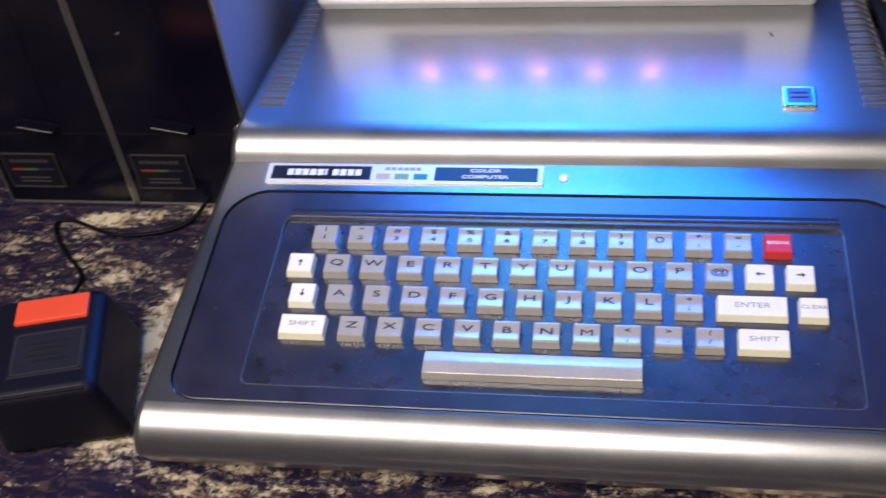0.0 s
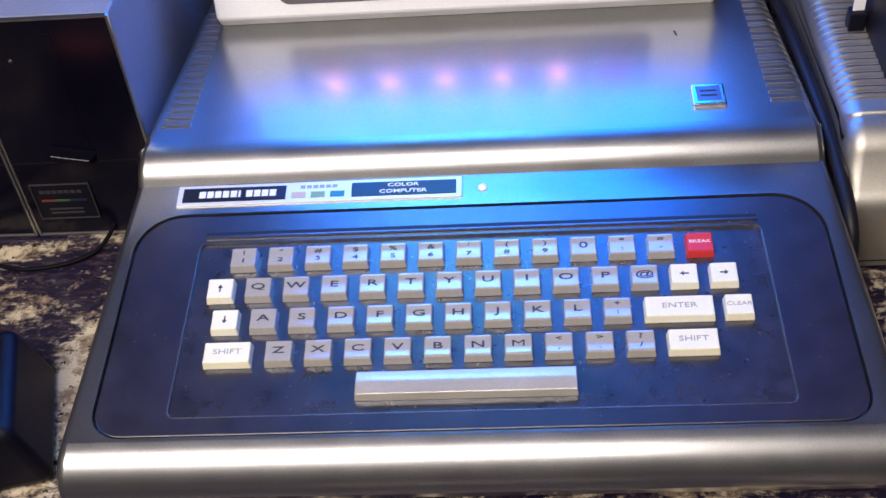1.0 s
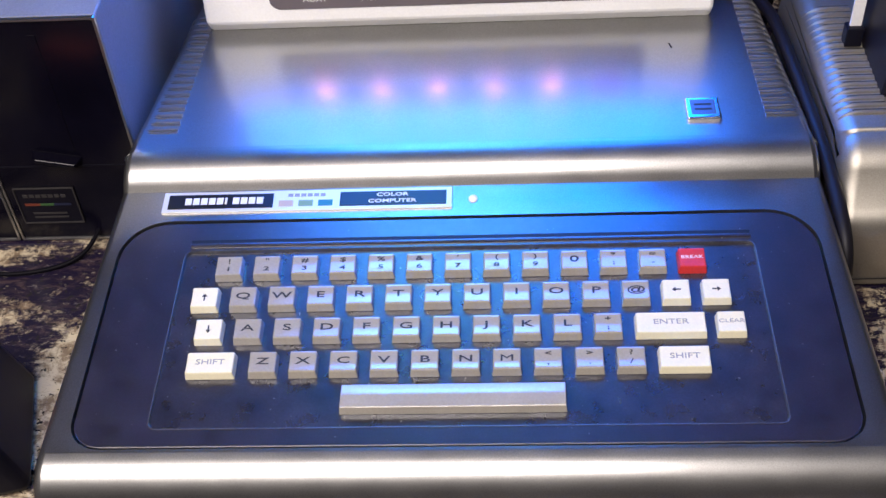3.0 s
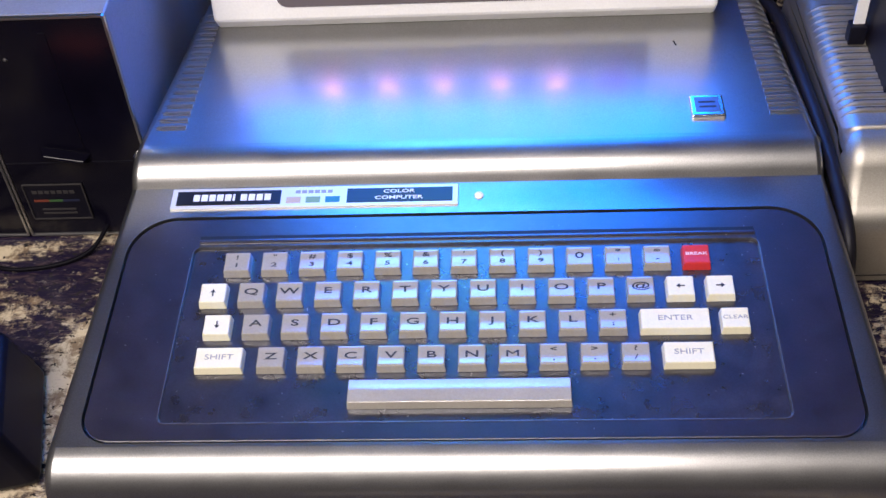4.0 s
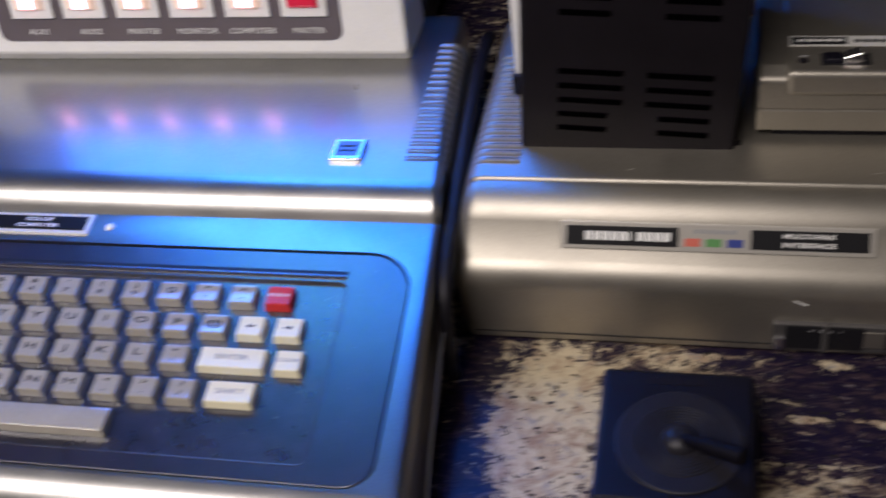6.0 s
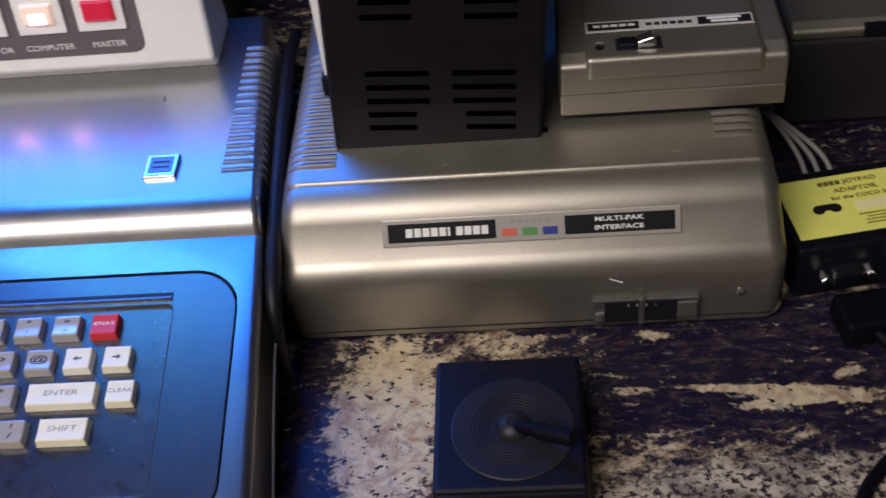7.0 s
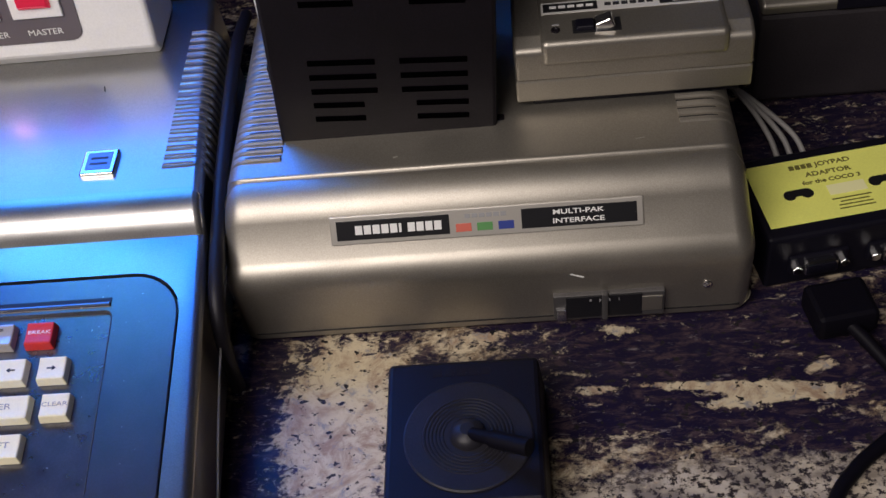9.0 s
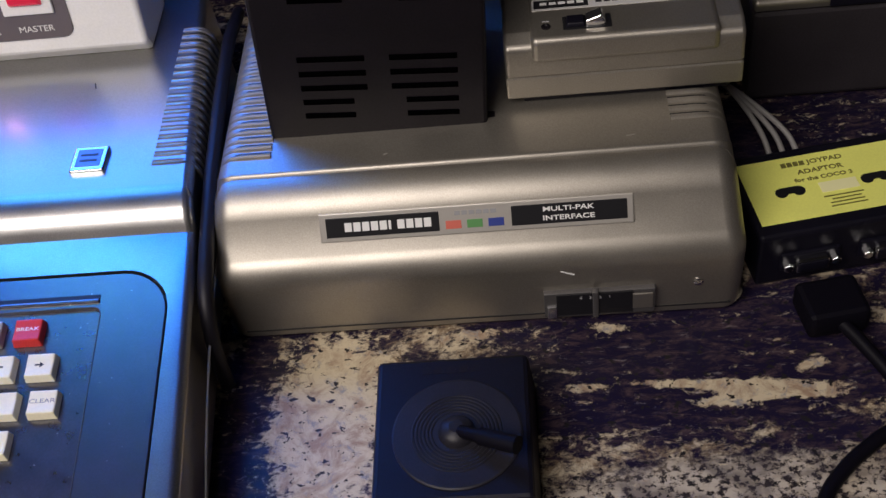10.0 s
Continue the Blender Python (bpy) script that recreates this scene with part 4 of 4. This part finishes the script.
# ---- joypad adapter ----
ad = thing("joypad_adapter", (0.4588, 0.0500, 0), "black joypad adapter box with a yellow paper label", "adapter box", "", "", 8.5)
part("shell", box(-0.0035, 0.0890, -0.0040, 0.0540, 0.001, 0.0355, 0.0020), BLACK, ad, "black plastic shell")
lab = part("label", box(0.0, 0.0850, 0.0040, 0.0475, 0.0353, 0.0358, 0.0001), YELLOW, ad, "bright yellow printed paper label")
for word, size, x, y in (("JOYPAD", 0.0042, 0.0445, 0.0418), ("ADAPTOR", 0.0042, 0.0400, 0.0355), ("for the COCO 3", 0.0036, 0.0400, 0.0300)):
    part("label_line", text_mesh(word, size, 1.2, bold=0.00008), YELLOWINK, lab, "dark olive lettering", pose(x, y, 0.0359), smooth=False)
bar_parts("maker_mark", [(0.0220 + k * 0.0031, 0.0245 + k * 0.0031, 0.0418) for k in range(4)], 0.0030, YELLOWINK, lab, pose(0, 0, 0.0359))
part("mark_field", bars([(0.0355, 0.0545, 0.0225)], 0.0070), YELLOWPALE, lab, "pale printed field", pose(0, 0, 0.0359), smooth=False)
bar_parts("small_print", [(0.0350, 0.0550, 0.0160), (0.0385, 0.0530, 0.0137), (0.0370, 0.0540, 0.0114), (0.0365, 0.0545, 0.0091)], 0.0007, YELLOWINK, lab, pose(0, 0, 0.0359))
for x in (0.0205, 0.0640):
    ends = [moved(lathe([(0.0032, 0.0), (0.0032, 0.0003)], 18), 0.0, d) for d in (-0.0044, 0.0044)]
    part("pad_picture", merge(*ends, box(-0.0048, 0.0048, -0.0012, 0.0032, 0.0, 0.00035, 0)), BADGEBLACK, lab, "small printed joypad shape", pose(x, 0.0232, 0.0359), smooth=False)
for x in (0.0226, 0.0625):
    con = part("socket", box(x - 0.0150, x + 0.0150, -0.0058, -0.003, 0.0110, 0.0225, 0.0010), BLACK, ad, "nine-pin socket")
    part("socket_shell", box(x - 0.0085, x + 0.0085, -0.0105, -0.005, 0.0125, 0.0208, 0.0016), CHROME, con, "metal socket shell")
    part("socket_face", box(x - 0.0078, x + 0.0078, -0.0110, -0.006, 0.0131, 0.0202, 0.0012), BLACK, con)
    for q in (-1, 1):
        part("screw", disc(0.0026, 0.0050, 6, 0.0004), CHROME, con, "hex screw post", pose(x + q * 0.0120, -0.0050, 0.0167, 90, 0, 0))
plug = thing("joypad_cable", (0.4830, 0.0400, 0), "black cable plug leading away over the counter", "cable")
part("plug", box(-0.0150, 0.0150, -0.034, -0.009, 0.0075, 0.0225, 0.0030), RUBBER, plug, "black moulded plug", pose(0, 0, 0, 0, 0, 8.5))
part("cord", tube([(0.005, -0.030, 0.015), (0.014, -0.042, 0.011), (0.026, -0.062, 0.0045), (0.024, -0.080, 0.0035), (0.010, -0.090, 0.0035), (-0.006, -0.103, 0.0035), (-0.020, -0.122, 0.0035), (-0.030, -0.16, 0.0035)], 0.0034), RUBBER, plug)

for k, (dx, dy) in enumerate(((0.0, 0.0), (0.009, 0.0), (0.018, 0.0005))):
    c = thing("grey_cable", (0.4600 + dx, 0.112, 0), "light grey cable running behind the adapter", "cable", "bundle of light cables")
    part("cord", tube([(0.014 - dx * 0.2, 0.000 + dy, 0.024), (0.011 - dx * 0.3, 0.016, 0.029), (0.004 - dx * 0.7, 0.038, 0.032), (-0.004 - dx, 0.060, 0.030), (-0.006 - dx, 0.085, 0.012), (-0.006 - dx, 0.110, 0.0022)], 0.0015), CABLEGREY, c)

# ---- round joystick ----
js = thing("joystick", (0.306, -0.048, 0), "black joystick with a round ringed stick mount", "joystick", "pair of joysticks")
part("housing", frustum(0.0745, 0.0810, 0.0300, 0.0695, 0.0760, 0.0022), BLACK, js, "black plastic housing")
rows = [(0.0278, 0.0), (0.0278, 0.0006), (0.0270, 0.0010)]
for k in range(6):
    r = 0.0195 - k * 0.0016
    rows += [(r, 0.0010), (r - 0.0003, 0.0014), (r - 0.0009, 0.0014), (r - 0.0012, 0.0010)]
rows += [(0.0080, 0.0010), (0.0078, 0.0024), (0.0060, 0.0048), (0.0030, 0.0060)]
part("stick_mount", lathe(rows, 56), MOUNT, js, "round mount with fine rings", pose(0.002, -0.0042, 0.0299) @ Matrix.Diagonal((1.04, 1.04, 1, 1)))
part("stick", tube([(0.004, -0.006, 0.034), (0.014, -0.013, 0.0395), (0.027, -0.0205, 0.0440)], 0.0030, 14), RUBBER, js, "short black stick")
part("stick_cap", tube([(0.013, -0.0125, 0.0393), (0.020, -0.0166, 0.0418), (0.029, -0.0216, 0.0448)], 0.0040, 14), RUBBER, js)
bar_parts("maker_mark", [(-0.0140 + k * 0.0056, -0.0098 + k * 0.0056, 0.0310) for k in range(5)], 0.0042, BROWNBLACK, js, pose(0, 0, 0.0301))
part("front_rim", box(-0.0330, 0.0330, -0.0395, -0.0375, 0.0270, 0.0285, 0.0005), BROWNBLACK, js)
jc = thing("black_cable", (0.340, -0.095, 0), "black cord of the round joystick on the counter", "cable")
part("cord", tube([(-0.010, 0.004, 0.008), (0.004, -0.002, 0.0030), (0.018, -0.012, 0.0022), (0.030, -0.030, 0.0022), (0.032, -0.060, 0.0022)], 0.0020), RUBBER, jc)

# ---- cords in the gap between computer and interface ----
gc = thing("bus_cable", (0.1895, 0.10, 0), "thick near-black cord between computer and expansion interface", "cable")
part("cord", tube([(-0.010, 0.14, 0.055), (-0.006, 0.085, 0.070), (-0.0015, 0.0, 0.071), (0.0010, -0.050, 0.066), (0.0025, -0.085, 0.056), (0.0030, -0.098, 0.035), (0.0030, -0.100, 0.0055)], 0.0038), CORDGREY, gc)
wc = thing("white_wire", (0.180, -0.03, 0), "thin pale wire lying beside the computer", "cable")
part("wire", tube([(0.0105, 0.075, 0.0450), (0.0110, 0.045, 0.0400), (0.0125, 0.015, 0.0360), (0.0150, -0.020, 0.0300), (0.0175, -0.060, 0.0180), (0.0190, -0.080, 0.0100), (0.0205, -0.100, 0.0010)], 0.0006), CABLEGREY, wc)
rc = thing("hanging_cord", (0.205, 0.22, 0), "black cords rising behind the expansion interface", "cable")
part("cord", tube([(-0.010, 0.04, 0.0025), (-0.008, 0.028, 0.06), (0.000, 0.020, 0.14), (0.010, 0.03, 0.21), (0.030, 0.05, 0.25)], 0.0025), RUBBER, rc)
part("cord", tube([(0.004, 0.04, 0.0025), (0.002, 0.030, 0.07), (-0.004, 0.024, 0.15), (-0.012, 0.03, 0.23)], 0.0020), RUBBER, rc)
